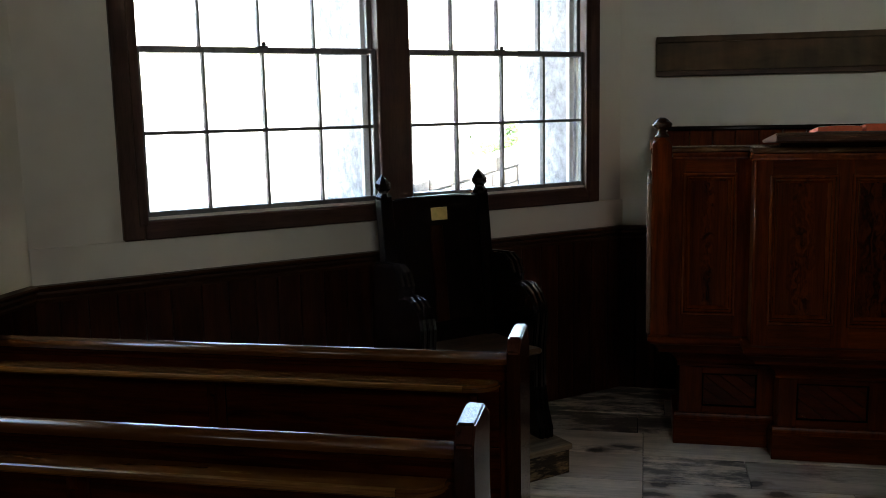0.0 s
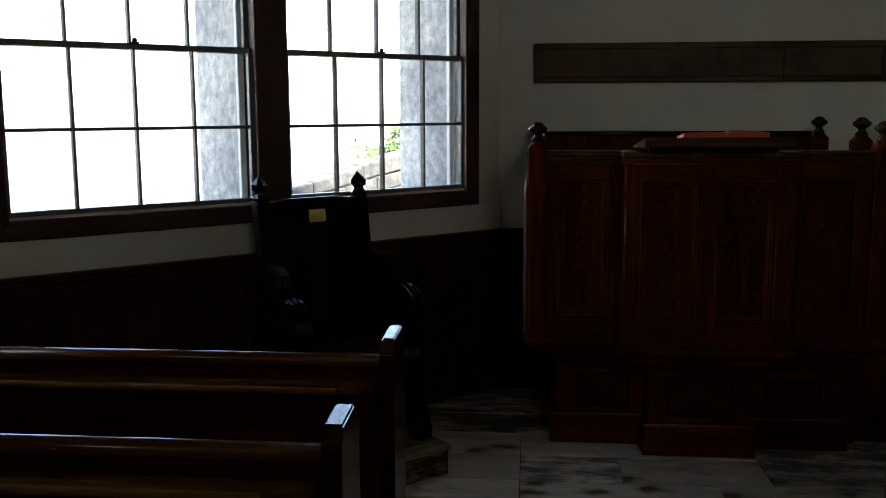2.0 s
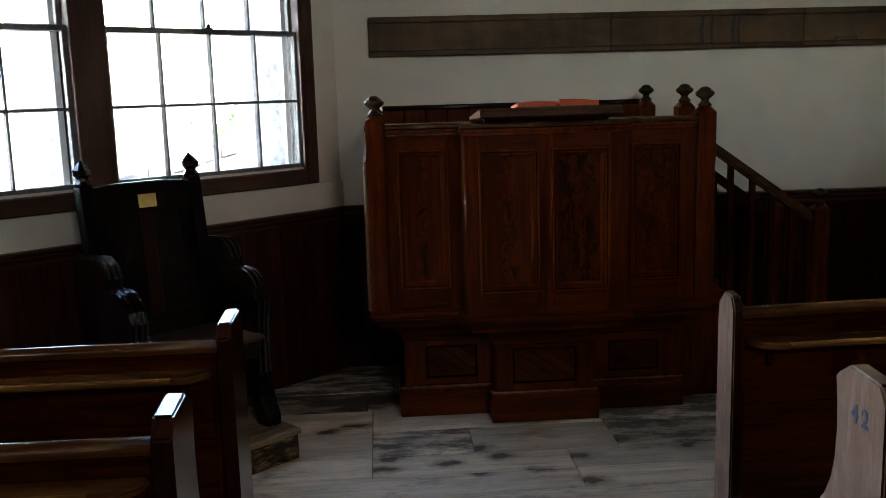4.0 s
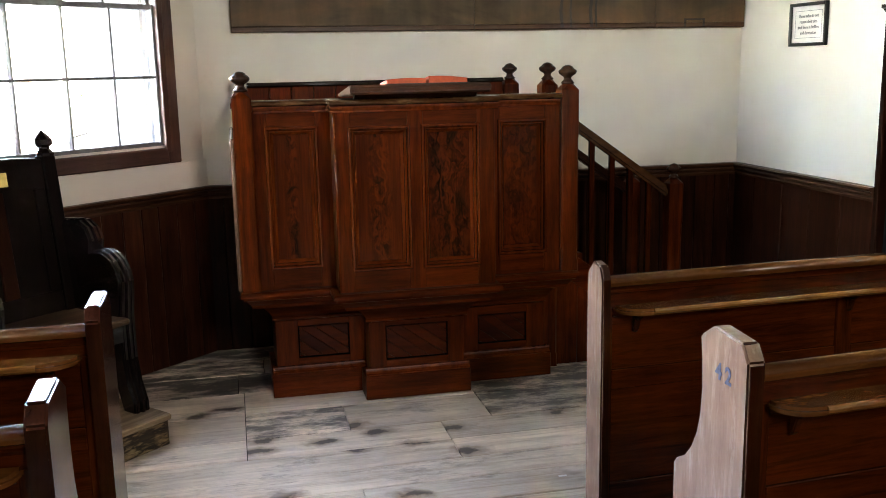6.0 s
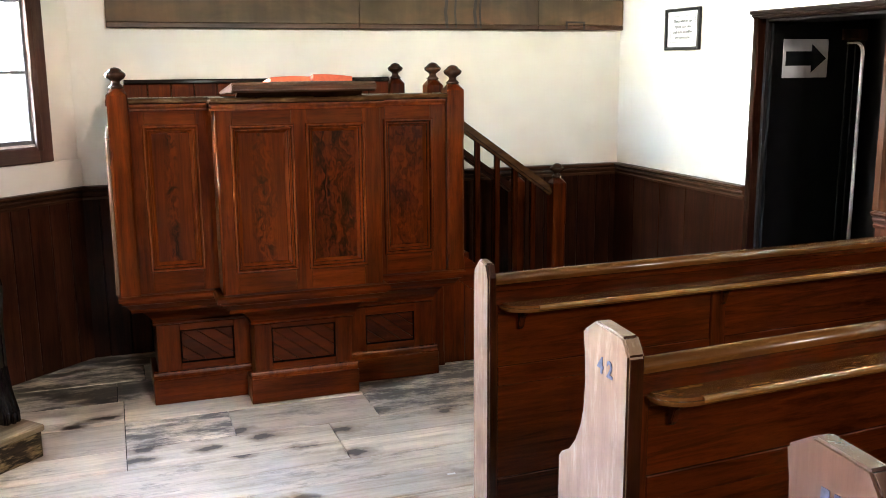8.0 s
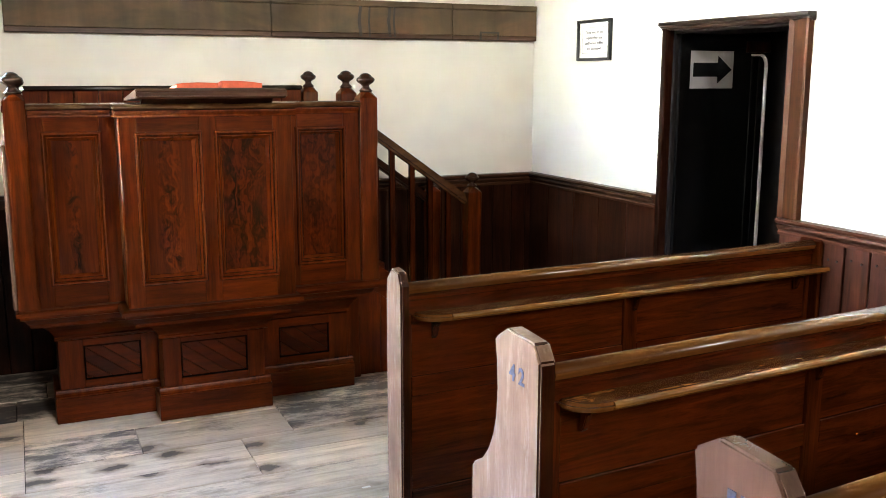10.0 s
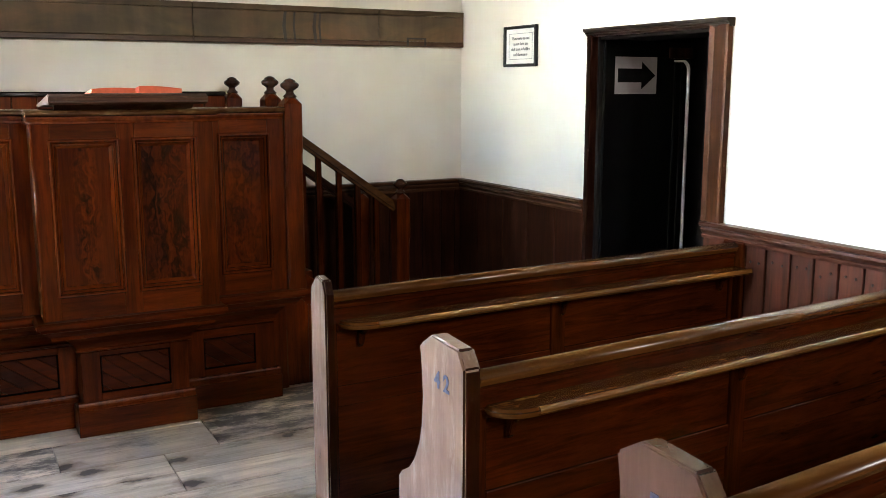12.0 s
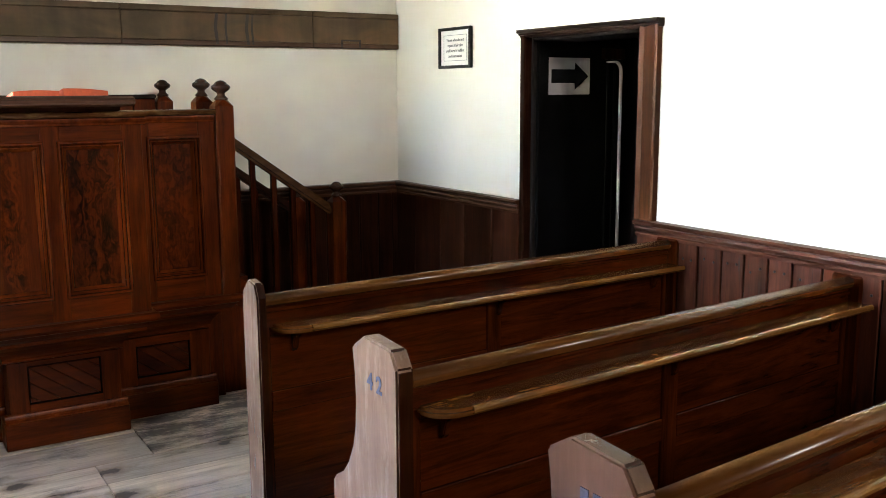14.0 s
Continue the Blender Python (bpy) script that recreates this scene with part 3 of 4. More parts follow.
part("lining", box(XR + 0.02, XR + 0.36, DY1 - 0.025, DY1 - 0.002, 0, DZ, 0.004), M_UNLIT, door)
part("lining", box(XR + 0.02, XR + 0.36, DY0 + 0.03, DY1 - 0.025, DZ - 0.025, DZ - 0.002, 0.004), M_UNLIT, door)

# the dark lobby behind
LX = 4.05
# the lobby's darkness is put into the wall colour
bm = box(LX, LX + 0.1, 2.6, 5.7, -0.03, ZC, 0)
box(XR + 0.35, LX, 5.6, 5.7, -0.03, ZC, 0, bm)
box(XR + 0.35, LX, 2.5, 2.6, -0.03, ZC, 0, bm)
tagged(part("wall_lobby", bm, M_UNLIT), "lobby wall coloured near-black for the unlit space", "wall", kind="structure")
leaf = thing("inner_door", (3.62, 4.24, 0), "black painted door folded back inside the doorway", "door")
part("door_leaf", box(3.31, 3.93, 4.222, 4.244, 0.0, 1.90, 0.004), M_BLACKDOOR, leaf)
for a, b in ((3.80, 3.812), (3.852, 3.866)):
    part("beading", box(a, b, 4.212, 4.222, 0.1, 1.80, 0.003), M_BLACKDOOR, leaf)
# white strip that paints in daylight showing through the gap at the door edge
edge = [(3.900, 0.0), (3.900, 1.735)] + arc((3.860, 1.735), (0.040, 0.055), 0, 90, 6) + [(3.80, 1.79), (3.80, 1.80)] + arc((3.860, 1.735), (0.052, 0.067), 90, 0, 6) + [(3.912, 0.0)]
part("edge_bead", prism(edge, 4.206, 4.222, "y"), M_LINING, leaf, "white strip for daylight through the door gap, rounded at the top")
part("top_stile", box(3.76, 3.93, 4.210, 4.222, 1.81, 1.87, 0.003), M_DADO, leaf)
arrow = thing("arrow_sign", (3.54, 4.22, 1.7), "white paper sheet printed with a black arrow", "sign")
ax0, ax1, az0, az1 = (3.377, 3.672, 1.612, 1.815)
part("sheet", box(ax0, ax1, 4.217, 4.219, az0, az1, 0), M_SHADED_PAPER, arrow)
zc, L = (az0 + az1) / 2, ax1 - ax0
poly = [(ax0 + 0.06 * L, zc + 0.038), (ax0 + 0.63 * L, zc + 0.038), (ax0 + 0.63 * L, zc + 0.075), (ax0 + 0.96 * L, zc), (ax0 + 0.63 * L, zc - 0.075), (ax0 + 0.63 * L, zc - 0.038), (ax0 + 0.06 * L, zc - 0.038)]
part("arrow", prism(poly, 4.2145, 4.2165, "y"), M_INK, arrow, "thick black arrow")


# ---- framed notice ----
notice = thing("framed_notice", (XR, 4.98, 1.9), "small black-framed printed notice on the wall", "notice")
ny0, ny1, nz0, nz1 = 4.81, 5.17, 1.772, 2.018
for b in ((ny0, ny0 + 0.018, nz0, nz1), (ny1 - 0.018, ny1, nz0, nz1), (ny0 + 0.018, ny1 - 0.018, nz0, nz0 + 0.018), (ny0 + 0.018, ny1 - 0.018, nz1 - 0.018, nz1)):
    part("frame", box(XR - 0.026, XR - 0.002, *b, 0.003), M_BLACK, notice)
part("sheet", box(XR - 0.012, XR - 0.004, ny0 + 0.018, ny1 - 0.018, nz0 + 0.018, nz1 - 0.018, 0), M_PAPER, notice)
for b in ((ny0 + 0.05, ny0 + 0.0525, nz0 + 0.045, nz1 - 0.045), (ny1 - 0.0525, ny1 - 0.05, nz0 + 0.045, nz1 - 0.045), (ny0 + 0.05, ny1 - 0.05, nz0 + 0.045, nz0 + 0.0475), (ny0 + 0.05, ny1 - 0.05, nz1 - 0.0475, nz1 - 0.045)):
    part("border_line", box(XR - 0.0135, XR - 0.0125, *b, 0), M_GREYINK, notice)
for i, line in enumerate(("Those who do not", "repent their sins", "shall burn in hellfire", "and damnation")):
    m = pose(-0.0135, 4.99 - 4.98, (nz0 + nz1) / 2 - 1.9 + 0.047 - 0.032 * i, 90, 0, -90)
    lettering("text_line", line, 0.026, M_GREYINK, notice, m)


# ---- long painted board on the back wall ----
mural = thing("painted_board", (1.6, YB, 1.9), "long faded painted board with thin joints", "wall panel")
BX0, BX1, BZ0, BZ1, BY = -0.02, 3.262, 1.912, 2.142, YB - 0.045
joints = [BX0, 1.44, 2.635, BX1]
for a, b in zip(joints, joints[1:]):
    part("panel", box(a + 0.001, b - 0.001, BY, YB - 0.002, BZ0 + 0.032, BZ1 - 0.036, 0.002), M_MURAL, mural)
    part("lower_strip", box(a + 0.001, b - 0.001, BY - 0.004, YB - 0.002, BZ0, BZ0 + 0.031, 0.003), M_MURAL_EDGE, mural)
    part("upper_strip", box(a + 0.001, b - 0.001, BY - 0.004, YB - 0.002, BZ1 - 0.035, BZ1, 0.003), M_MURAL, mural)
for x, w in ((2.005, 0.018), (2.065, 0.012), (2.20, 0.018), (2.232, 0.012)):
    part("painted_mark", prism([(x - w / 2, BZ0 + 0.01), (x - w * 1.2, 2.02), (x - w / 2, 2.105), (x + w / 2, 2.105), (x, 2.02), (x + w / 2, BZ0 + 0.01)], BY - 0.0055, BY - 0.0045, "y"), M_SKETCH, mural)
for b in ((2.83, 2.845, 1.916, 1.965), (2.96, 2.975, 1.916, 1.965), (2.83, 2.975, 1.957, 1.968)):
    part("painted_mark", box(b[0], b[1], BY - 0.0065, BY - 0.0055, b[2], b[3], 0), M_SKETCH, mural)


# ---- pulpit ----
pul = thing("pulpit", (0.8, 4.9, 0), "panelled red-brown stained pine pulpit with turned finials", "pulpit")
KNOB = [(0.030, 0.0), (0.034, 0.006), (0.026, 0.014), (0.019, 0.022), (0.019, 0.032), (0.027, 0.038), (0.041, 0.048), (0.046, 0.058), (0.044, 0.066), (0.036, 0.072), (0.030, 0.076), (0.026, 0.083), (0.014, 0.090), (0.004, 0.092)]


def newel(x, y, z0, z1, name="post", w=0.09, knob=1.0, parent=None):
    """A square post with stopped chamfers and a turned finial."""
    h, c = w / 2, 0.010
    own = bmesh.new()
    levels = [(z0, 0), (z0 + 0.06, 0), (z0 + 0.085, c), (z1 - 0.28, c), (z1 - 0.255, 0.001), (z1 - 0.03, 0.001), (z1, 0.022)]
    loops = []
    for z, d in levels:
        d = max(d, 0.003)
        s = h - (0.018 if z == z1 else 0)
        pts = [(-s + d, -s), (s - d, -s), (s, -s + d), (s, s - d), (s - d, s), (-s + d, s), (-s, s - d), (-s, -s + d)]
        loops.append([own.verts.new((x + a, y + b, z)) for a, b in pts])
    for a, b in zip(loops, loops[1:]):
        for i in range(8):
            own.faces.new((a[i], a[(i + 1) % 8], b[(i + 1) % 8], b[i]))
    own.faces.new(loops[0][::-1])
    own.faces.new(loops[-1])
    p = part(name, own, M_PULPIT, parent or pul)
    part("finial", lathe([(r * knob, z * knob) for r, z in KNOB], (x, y, z1), 22), M_FINIAL, p, "dark turned mushroom finial")
    return p


newel(0.0, 4.485, 0.64, 1.60)
newel(1.597, 4.485, 0.64, 1.60)
newel(1.60, 5.50, 0.64, 1.615)
newel(0.012, 5.50, 0.64, 1.585)
newel(1.64, 4.92, 0.0, 1.615)


def front(x0, x1, z0, z1, y, holes, name, figures):
    """A framed front facing -y, with raised mouldings round figured panels."""
    body = part(name, box(x0, x1, y + 0.041, y + 0.056, z0, z1, 0), M_PULPIT, pul)
    xs = [x0] + [v for h in holes for v in h[:2]] + [x1]
    hz0, hz1 = holes[0][2], holes[0][3]
    for a, b in zip(xs[::2], xs[1::2]):
        part("stile", box(a, b, y, y + 0.042, z0, z1, 0.002), M_PULPIT, body)
    for h in holes:
        part("rail", box(h[0], h[1], y + 0.001, y + 0.042, z0, h[2], 0.002), M_PULPIT_X, body)
        part("rail", box(h[0], h[1], y + 0.001, y + 0.042, h[3], z1, 0.002), M_PULPIT_X, body)
        part("moulding", ring(h[0] - 0.012, h[1] + 0.012, h[2] - 0.012, h[3] + 0.012, [(0.0, y + 0.002), (0.001, y - 0.012), (0.005, y - 0.018), (0.011, y - 0.018), (0.0145, y - 0.012), (0.016, y + 0.005), (0.0195, y + 0.008), (0.0205, y + 0.001), (0.025, y - 0.001), (0.028, y + 0.004), (0.029, y + 0.014), (0.035, y + 0.021), (0.041, y + 0.030), (0.043, y + 0.038)]), M_MOULD, body)
        part("panel", box(h[0] + 0.01, h[1] - 0.01, y + 0.034, y + 0.040, h[2] + 0.01, h[3] - 0.01, 0), figures[holes.index(h)], body, "panel of swirling dark-figured pine")


YL, YC = 4.47, 4.30
front(0.045, 0.41, 0.65, 1.51, YL, [(0.109, 0.334, 0.765, 1.423)], "front_panel", M_FIGURED[:1])
front(0.405, 1.165, 0.65, 1.51, YC, [(0.478, 0.744, 0.766, 1.423), (0.820, 1.078, 0.763, 1.424)], "centre_front", M_FIGURED[1:3])
front(1.18, 1.552, 0.65, 1.51, YL, [(1.238, 1.471, 0.769, 1.424)], "front_panel", M_FIGURED[3:])
part("return", box(0.405, 0.435, YC + 0.057, YL + 0.040, 0.65, 1.51, 0.002), M_PULPIT, pul)
part("return", box(1.135, 1.165, YC + 0.057, YL + 0.040, 0.65, 1.51, 0.002), M_PULPIT, pul)
# side towards the window
side = part("side_panel", box(-0.022, 0.0, 4.53, 5.455, 0.65, 1.53, 0.002), M_PULPIT, pul)
for b in ((4.53, 4.62, 0.65, 1.53), (5.365, 5.455, 0.65, 1.53), (4.62, 5.365, 0.65, 0.78), (4.62, 5.365, 1.42, 1.53)):
    part("stile", box(-0.04, -0.022, *b, 0.003), M_PULPIT, side)
# pale pew-end wood puts the window's reflection into this board's colour
part("side_board", box(-0.064, -0.041, 4.455, 5.455, 0.655, 1.385, 0.008), M_PEW_END, side, "side board coloured pale for the window's glint")
# rounded corner of the projecting front
part("corner_bead", lathe([(0.0065, 0.0), (0.0065, 0.84)], (0.4075, YC + 0.004, 0.66), 12), M_MOULD, pul)


def cap(x0, x1, y, depth):
    """The top rail: a moulded strip with a rubbed slab over it."""
    low = [(y - 0.004, 1.497), (y - 0.012, 1.499), (y - 0.014, 1.508), (y - 0.019, 1.512), (y - 0.027, 1.523), (y - 0.027, 1.529), (y - 0.014, 1.532), (y + depth, 1.532), (y + depth, 1.497)]
    rail = part("cap_moulding", prism(low, x0, x1, "x"), M_MOULD, pul)
    slab = [(y - 0.030, 1.533), (y - 0.037, 1.538), (y - 0.039, 1.546), (y - 0.036, 1.553), (y - 0.028, 1.557), (y + depth, 1.557), (y + depth, 1.533)]
    part("cap", prism(slab, x0 - 0.004, x1 + 0.004, "x"), M_CAP, rail, "top rail rubbed pale along its edge")


cap(0.050, 0.385, YL, 0.06)
cap(0.390, 1.180, YC, 0.26)
cap(1.190, 1.547, YL, 0.06)
part("cap", prism([(-0.05, 1.52), (-0.05, 1.548), (-0.03, 1.556), (0.03, 1.556), (0.03, 1.52)], 4.531, 5.454, "y"), M_PULPIT, pul)


def sweep(x0, x1, y, yin, xin0, xin1, name):
    """The coved under-side that draws in from the box to the base: hoops of (inset 0..1, z)."""
    own = bmesh.new()
    hoops = []
    for k, z in ((-0.12, 0.655), (-0.186, 0.650), (-0.186, 0.632), (-0.10, 0.627), (-0.08, 0.612), (0.02, 0.602), (0.10, 0.582), (0.18, 0.566), (0.20, 0.550), (0.42, 0.540), (0.59, 0.517), (0.72, 0.492), (0.84, 0.464), (0.92, 0.438), (0.90, 0.432), (0.90, 0.422), (1.0, 0.412)):
        a, b, f = x0 + (xin0 - x0) * k, x1 + (xin1 - x1) * k, y + (yin - y) * k
        hoops.append([own.verts.new(p) for p in ((a, 5.45, z), (a, f, z), (b, f, z), (b, 5.45, z))])
    for p, q in zip(hoops, hoops[1:]):
        for i in range(4):
            own.faces.new((p[i], p[(i + 1) % 4], q[(i + 1) % 4], q[i]))
    own.faces.new(hoops[0])
    bmesh.ops.recalc_face_normals(own, faces=own.faces)
    part(name, own, M_PULPIT_X, pul, "moulded and coved ledge")


sweep(-0.03, 1.63, YL, 4.79, 0.11, 1.575, "cornice")
sweep(0.40, 1.17, YC, 4.63, 0.575, 1.085, "centre_cornice")


def base(x0, x1, y, panel, name):
    body = part(name, box(x0, x1, y + 0.02, y + 0.5, 0.10, 0.412, 0.002), M_PULPIT, pul)
    a, b, c, d = panel
    for s in ((x0, a, 0.13, 0.41), (b, x1, 0.13, 0.41)):
        part("stile", box(s[0], s[1], y, y + 0.021, s[2], s[3], 0.002), M_PULPIT, body)
    part("rail", box(a, b, y, y + 0.021, 0.13, c, 0.002), M_PULPIT_X, body)
    part("rail", box(a, b, y, y + 0.021, d, 0.41, 0.002), M_PULPIT_X, body)
    part("moulding", ring(a, b, c, d, [(0, y + 0.0005), (0.001, y - 0.001), (0.003, y - 0.001), (0.006, y + 0.018)]), M_GROOVE, body)
    part("panel_back", box(a, b, y + 0.0170, y + 0.0195, c, d, 0), M_GROOVE, body)
    # diagonal boards, clipped to the panel
    step, n = 0.088, 12
    for i in range(-6, n):
        pts = clip([(a + step * i, d), (a + step * i + step - 0.006, d), (a + step * i + step - 0.006 + (d - c) * 1.25, c), (a + step * i + (d - c) * 1.25, c)], a + 0.008, b - 0.008)
        if len(pts) > 2:
            part("diagonal_board", prism([(p[0], min(max(p[1], c + 0.008), d - 0.008)) for p in pts], y + 0.006, y + 0.0175, "y"), M_DIAG, body)
    part("plinth", box(x0 - 0.028, x1 + 0.028, y - 0.030, y + 0.4, 0.0, 0.128, 0.003), M_PULPIT_X, body)
    prof = [(y + 0.01, 0.128), (y - 0.026, 0.128), (y - 0.028, 0.134), (y - 0.020, 0.138), (y - 0.012, 0.146), (y - 0.012, 0.152), (y - 0.018, 0.155), (y - 0.014, 0.163), (y + 0.01, 0.166)]
    part("plinth_moulding", prism(prof, x0 - 0.024, x1 + 0.024, "x"), M_MOULD, body, "polished ogee moulding")


def clip(pts, lo, hi):
    for sign, lim in ((1, lo), (-1, hi)):
        out = []
        for p, q in zip(pts, pts[1:] + pts[:1]):
            a, b = sign * (p[0] - lim), sign * (q[0] - lim)
            if a >= 0:
                out.append(p)
            if a * b < 0:
                t = a / (a - b)
                out.append((p[0] + (q[0] - p[0]) * t, p[1] + (q[1] - p[1]) * t))
        pts = out
    return pts


base(0.11, 0.62, 4.795, (0.225, 0.495, 0.20, 0.375), "base")
base(0.578, 1.082, 4.635, (0.665, 0.995, 0.20, 0.385), "centre_base")
base(1.10, 1.575, 4.775, (1.195, 1.47, 0.20, 0.365), "base")
part("pulpit_floor", box(-0.02, 1.62, 4.51, 5.5, 0.60, 0.64, 0.002), M_DIAG, pul)
# back screen
screen = part("back_screen", box(0.045, 1.555, 5.505, 5.52, 0.64, 1.60, 0.0), M_DADO, pul)
for i in range(12):
    a = 0.045 + 1.51 * i / 12
    part("screen_board", box(a + 0.002, a + 1.51 / 12 - 0.002, 5.487, 5.506, 0.64, 1.60, 0.003), M_PULPIT, screen)
part("screen_cap", box(0.045, 1.555, 5.47, 5.535, 1.60, 1.625, 0.006), M_CHAIR, screen, "dark capping rail")
# sloping book desk
desk = part("book_desk", prism([(4.160, 1.580), (4.125, 1.590), (4.125, 1.612), (4.150, 1.624), (4.62, 1.577), (4.62, 1.562), (4.32, 1.578)], 0.465, 1.105, "x", 0.004), M_DADO_X, pul, "sloping dark wooden book desk")
# darkest dado wood below the desk paints in its deep shadow
part("desk_moulding", prism([(4.245, 1.578), (4.275, 1.558), (4.30, 1.558), (4.32, 1.578)], 0.50, 1.07, "x"), M_DADO, desk)
bm = prism([(4.27, 1.569), (4.27, 1.572), (4.60, 1.549), (4.60, 1.545), (4.56, 1.530), (4.31, 1.530)], 0.52, 1.05, "x")
part("desk_support", bm, M_DADO, desk)

# stair
st = (2.40, 4.92)
newel(st[0], st[1], 0.0, 1.045, "stair_newel", 0.085, 0.9)
newel(st[0], 5.50, 0.0, 0.985, "stair_newel", 0.085, 0.9)
SL = (1.482 - 0.997) / (1.68 - 2.36)
for y in (4.92, 5.50):
    z = lambda x: (1.482 if y < 5 else 1.430) + SL * (x - 1.68)
    # the rear rail is darkened to merge with the unlit corner behind it
    h = part("handrail", prism([(1.68, z(1.68) - 0.062), (1.68, z(1.68)), (2.36, z(2.36)), (2.36, z(2.36) - 0.062)], y - 0.034, y + 0.034, "y", 0.014), M_HANDRAIL if y < 5 else M_DADO, pul, "sloping rounded handrail")
    for x in (1.79, 1.90, 2.02, 2.13, 2.245):
        # dark pew wood paints in the darkness around the stair
        part("baluster", box(x - 0.015, x + 0.015, y - 0.015, y + 0.015, z(x) - 0.84, z(x) - 0.05, 0.003), M_PEW_Z, pul)
    part("string", prism([(1.68, z(1.68) - 0.93), (1.68, z(1.68) - 0.76), (2.36, z(2.36) - 0.76), (2.36, z(2.36) - 0.93)], y - 0.02, y + 0.02, "y", 0.004), M_PULPIT_X, pul)
    for i in range(5):
        a, b = 1.685 + 0.134 * i, 1.685 + 0.134 * (i + 1) - 0.003
        zt = (z(a) - 0.92, z(b) - 0.92)
        part("stair_board", prism([(a, 0.0), (a, max(zt[0], 0.02)), (b, max(zt[1], 0.01)), (b, 0.0)], y - 0.012, y + 0.012, "y"), M_PULPIT, pul)
for i in range(4):
    x = 2.36 - 0.17 * i
    part("tread", box(x - 0.19, x + 0.01, 4.94, 5.48, 0.16 * (i + 1) - 0.16, 0.16 * (i + 1) - 0.005, 0.003), M_DIAG, pul)

# open book
book = thing("open_book", (0.83, 4.38, 1.6), "open book with red page edges on the desk", "book")
tilt = -math.atan((1.624 - 1.577) / 0.47)


def leaf_block(x0, x1, lift0, lift1):
    """Half of the open book: a curved page block."""
    n, own = 8, bmesh.new()
    rows = []
    for i in range(n + 1):
        s = i / n
        x = x0 + (x1 - x0) * s
        top = lift0 + (lift1 - lift0) * s + 0.004 * math.sin(math.pi * s)
        rows.append([own.verts.new((x, y, z)) for y, z in ((-0.11, 0.006), (-0.11, top), (0.11, top), (0.11, 0.006))])
    for a, b in zip(rows, rows[1:]):
        for i in range(4):
            own.faces.new((a[i], a[(i + 1) % 4], b[(i + 1) % 4], b[i]))
    own.faces.new(rows[0])
    own.faces.new(rows[-1][::-1])
    bmesh.ops.recalc_face_normals(own, faces=own.faces)
    return own


holder = Matrix.Translation((0, -0.02, 0.001)) @ Matrix.Rotation(tilt, 4, "X")
for x0, x1, a, b, lab in ((-0.185, -0.009, 0.024, 0.026, "left"), (0.007, 0.185, 0.036, 0.025, "right")):
    ob = part("page_block", leaf_block(x0, x1, a, b), M_RED, book, "pages with red-dyed edges", local=True)
    ob.matrix_basis = holder
    page = bmesh.new()
    for i in range(9):
        s = i / 8
        xx, zz = x0 + (x1 - x0) * s, a + (b - a) * s + 0.004 * math.sin(math.pi * s) + 0.0012
        for y in (-0.108, 0.108):
            page.verts.new((xx, y, zz))
    page.verts.ensure_lookup_table()
    for i in range(8):
        page.faces.new([page.verts[j] for j in (2 * i, 2 * i + 2, 2 * i + 3, 2 * i + 1)])
    bmesh.ops.solidify(page, geom=list(page.faces), thickness=0.001)
    ob = part("open_page", page, M_PAPER, book, "pale open page", local=True)
    ob.matrix_basis = holder
ob = part("cover", box(-0.195, 0.195, -0.118, 0.118, -0.006, 0.005, 0.001), M_BLACK, book, "black cover boards", local=True)
ob.matrix_basis = holder
holder2 = Matrix.Translation((0, -0.035, 0.0080))
for ob in book.children:
    ob.matrix_basis = holder2 @ ob.matrix_basis


# ---- pews ----
END_SEAT = [(0.012, 0.0), (0.012, 0.952), (0.045, 0.998), (0.19, 1.006), (0.262, 0.962)] + [(0.252, 0.90), (0.246, 0.82)] + [(0.253, 0.735), (0.268, 0.68), (0.300, 0.62), (0.340, 0.575), (0.388, 0.548)] + [(0.400, 0.535), (0.400, 0.0)]
END_DEEP = [(0.012, 0.0), (0.012, 0.955), (0.045, 1.000), (0.225, 1.006), (0.275, 0.960), (0.282, 0.90), (0.282, 0.0)]
END_FRONT = [(0.012, 0.0), (0.012, 0.955), (0.036, 1.003), (0.100, 1.010), (0.150, 0.965), (0.157, 0.90), (0.157, 0.0)]


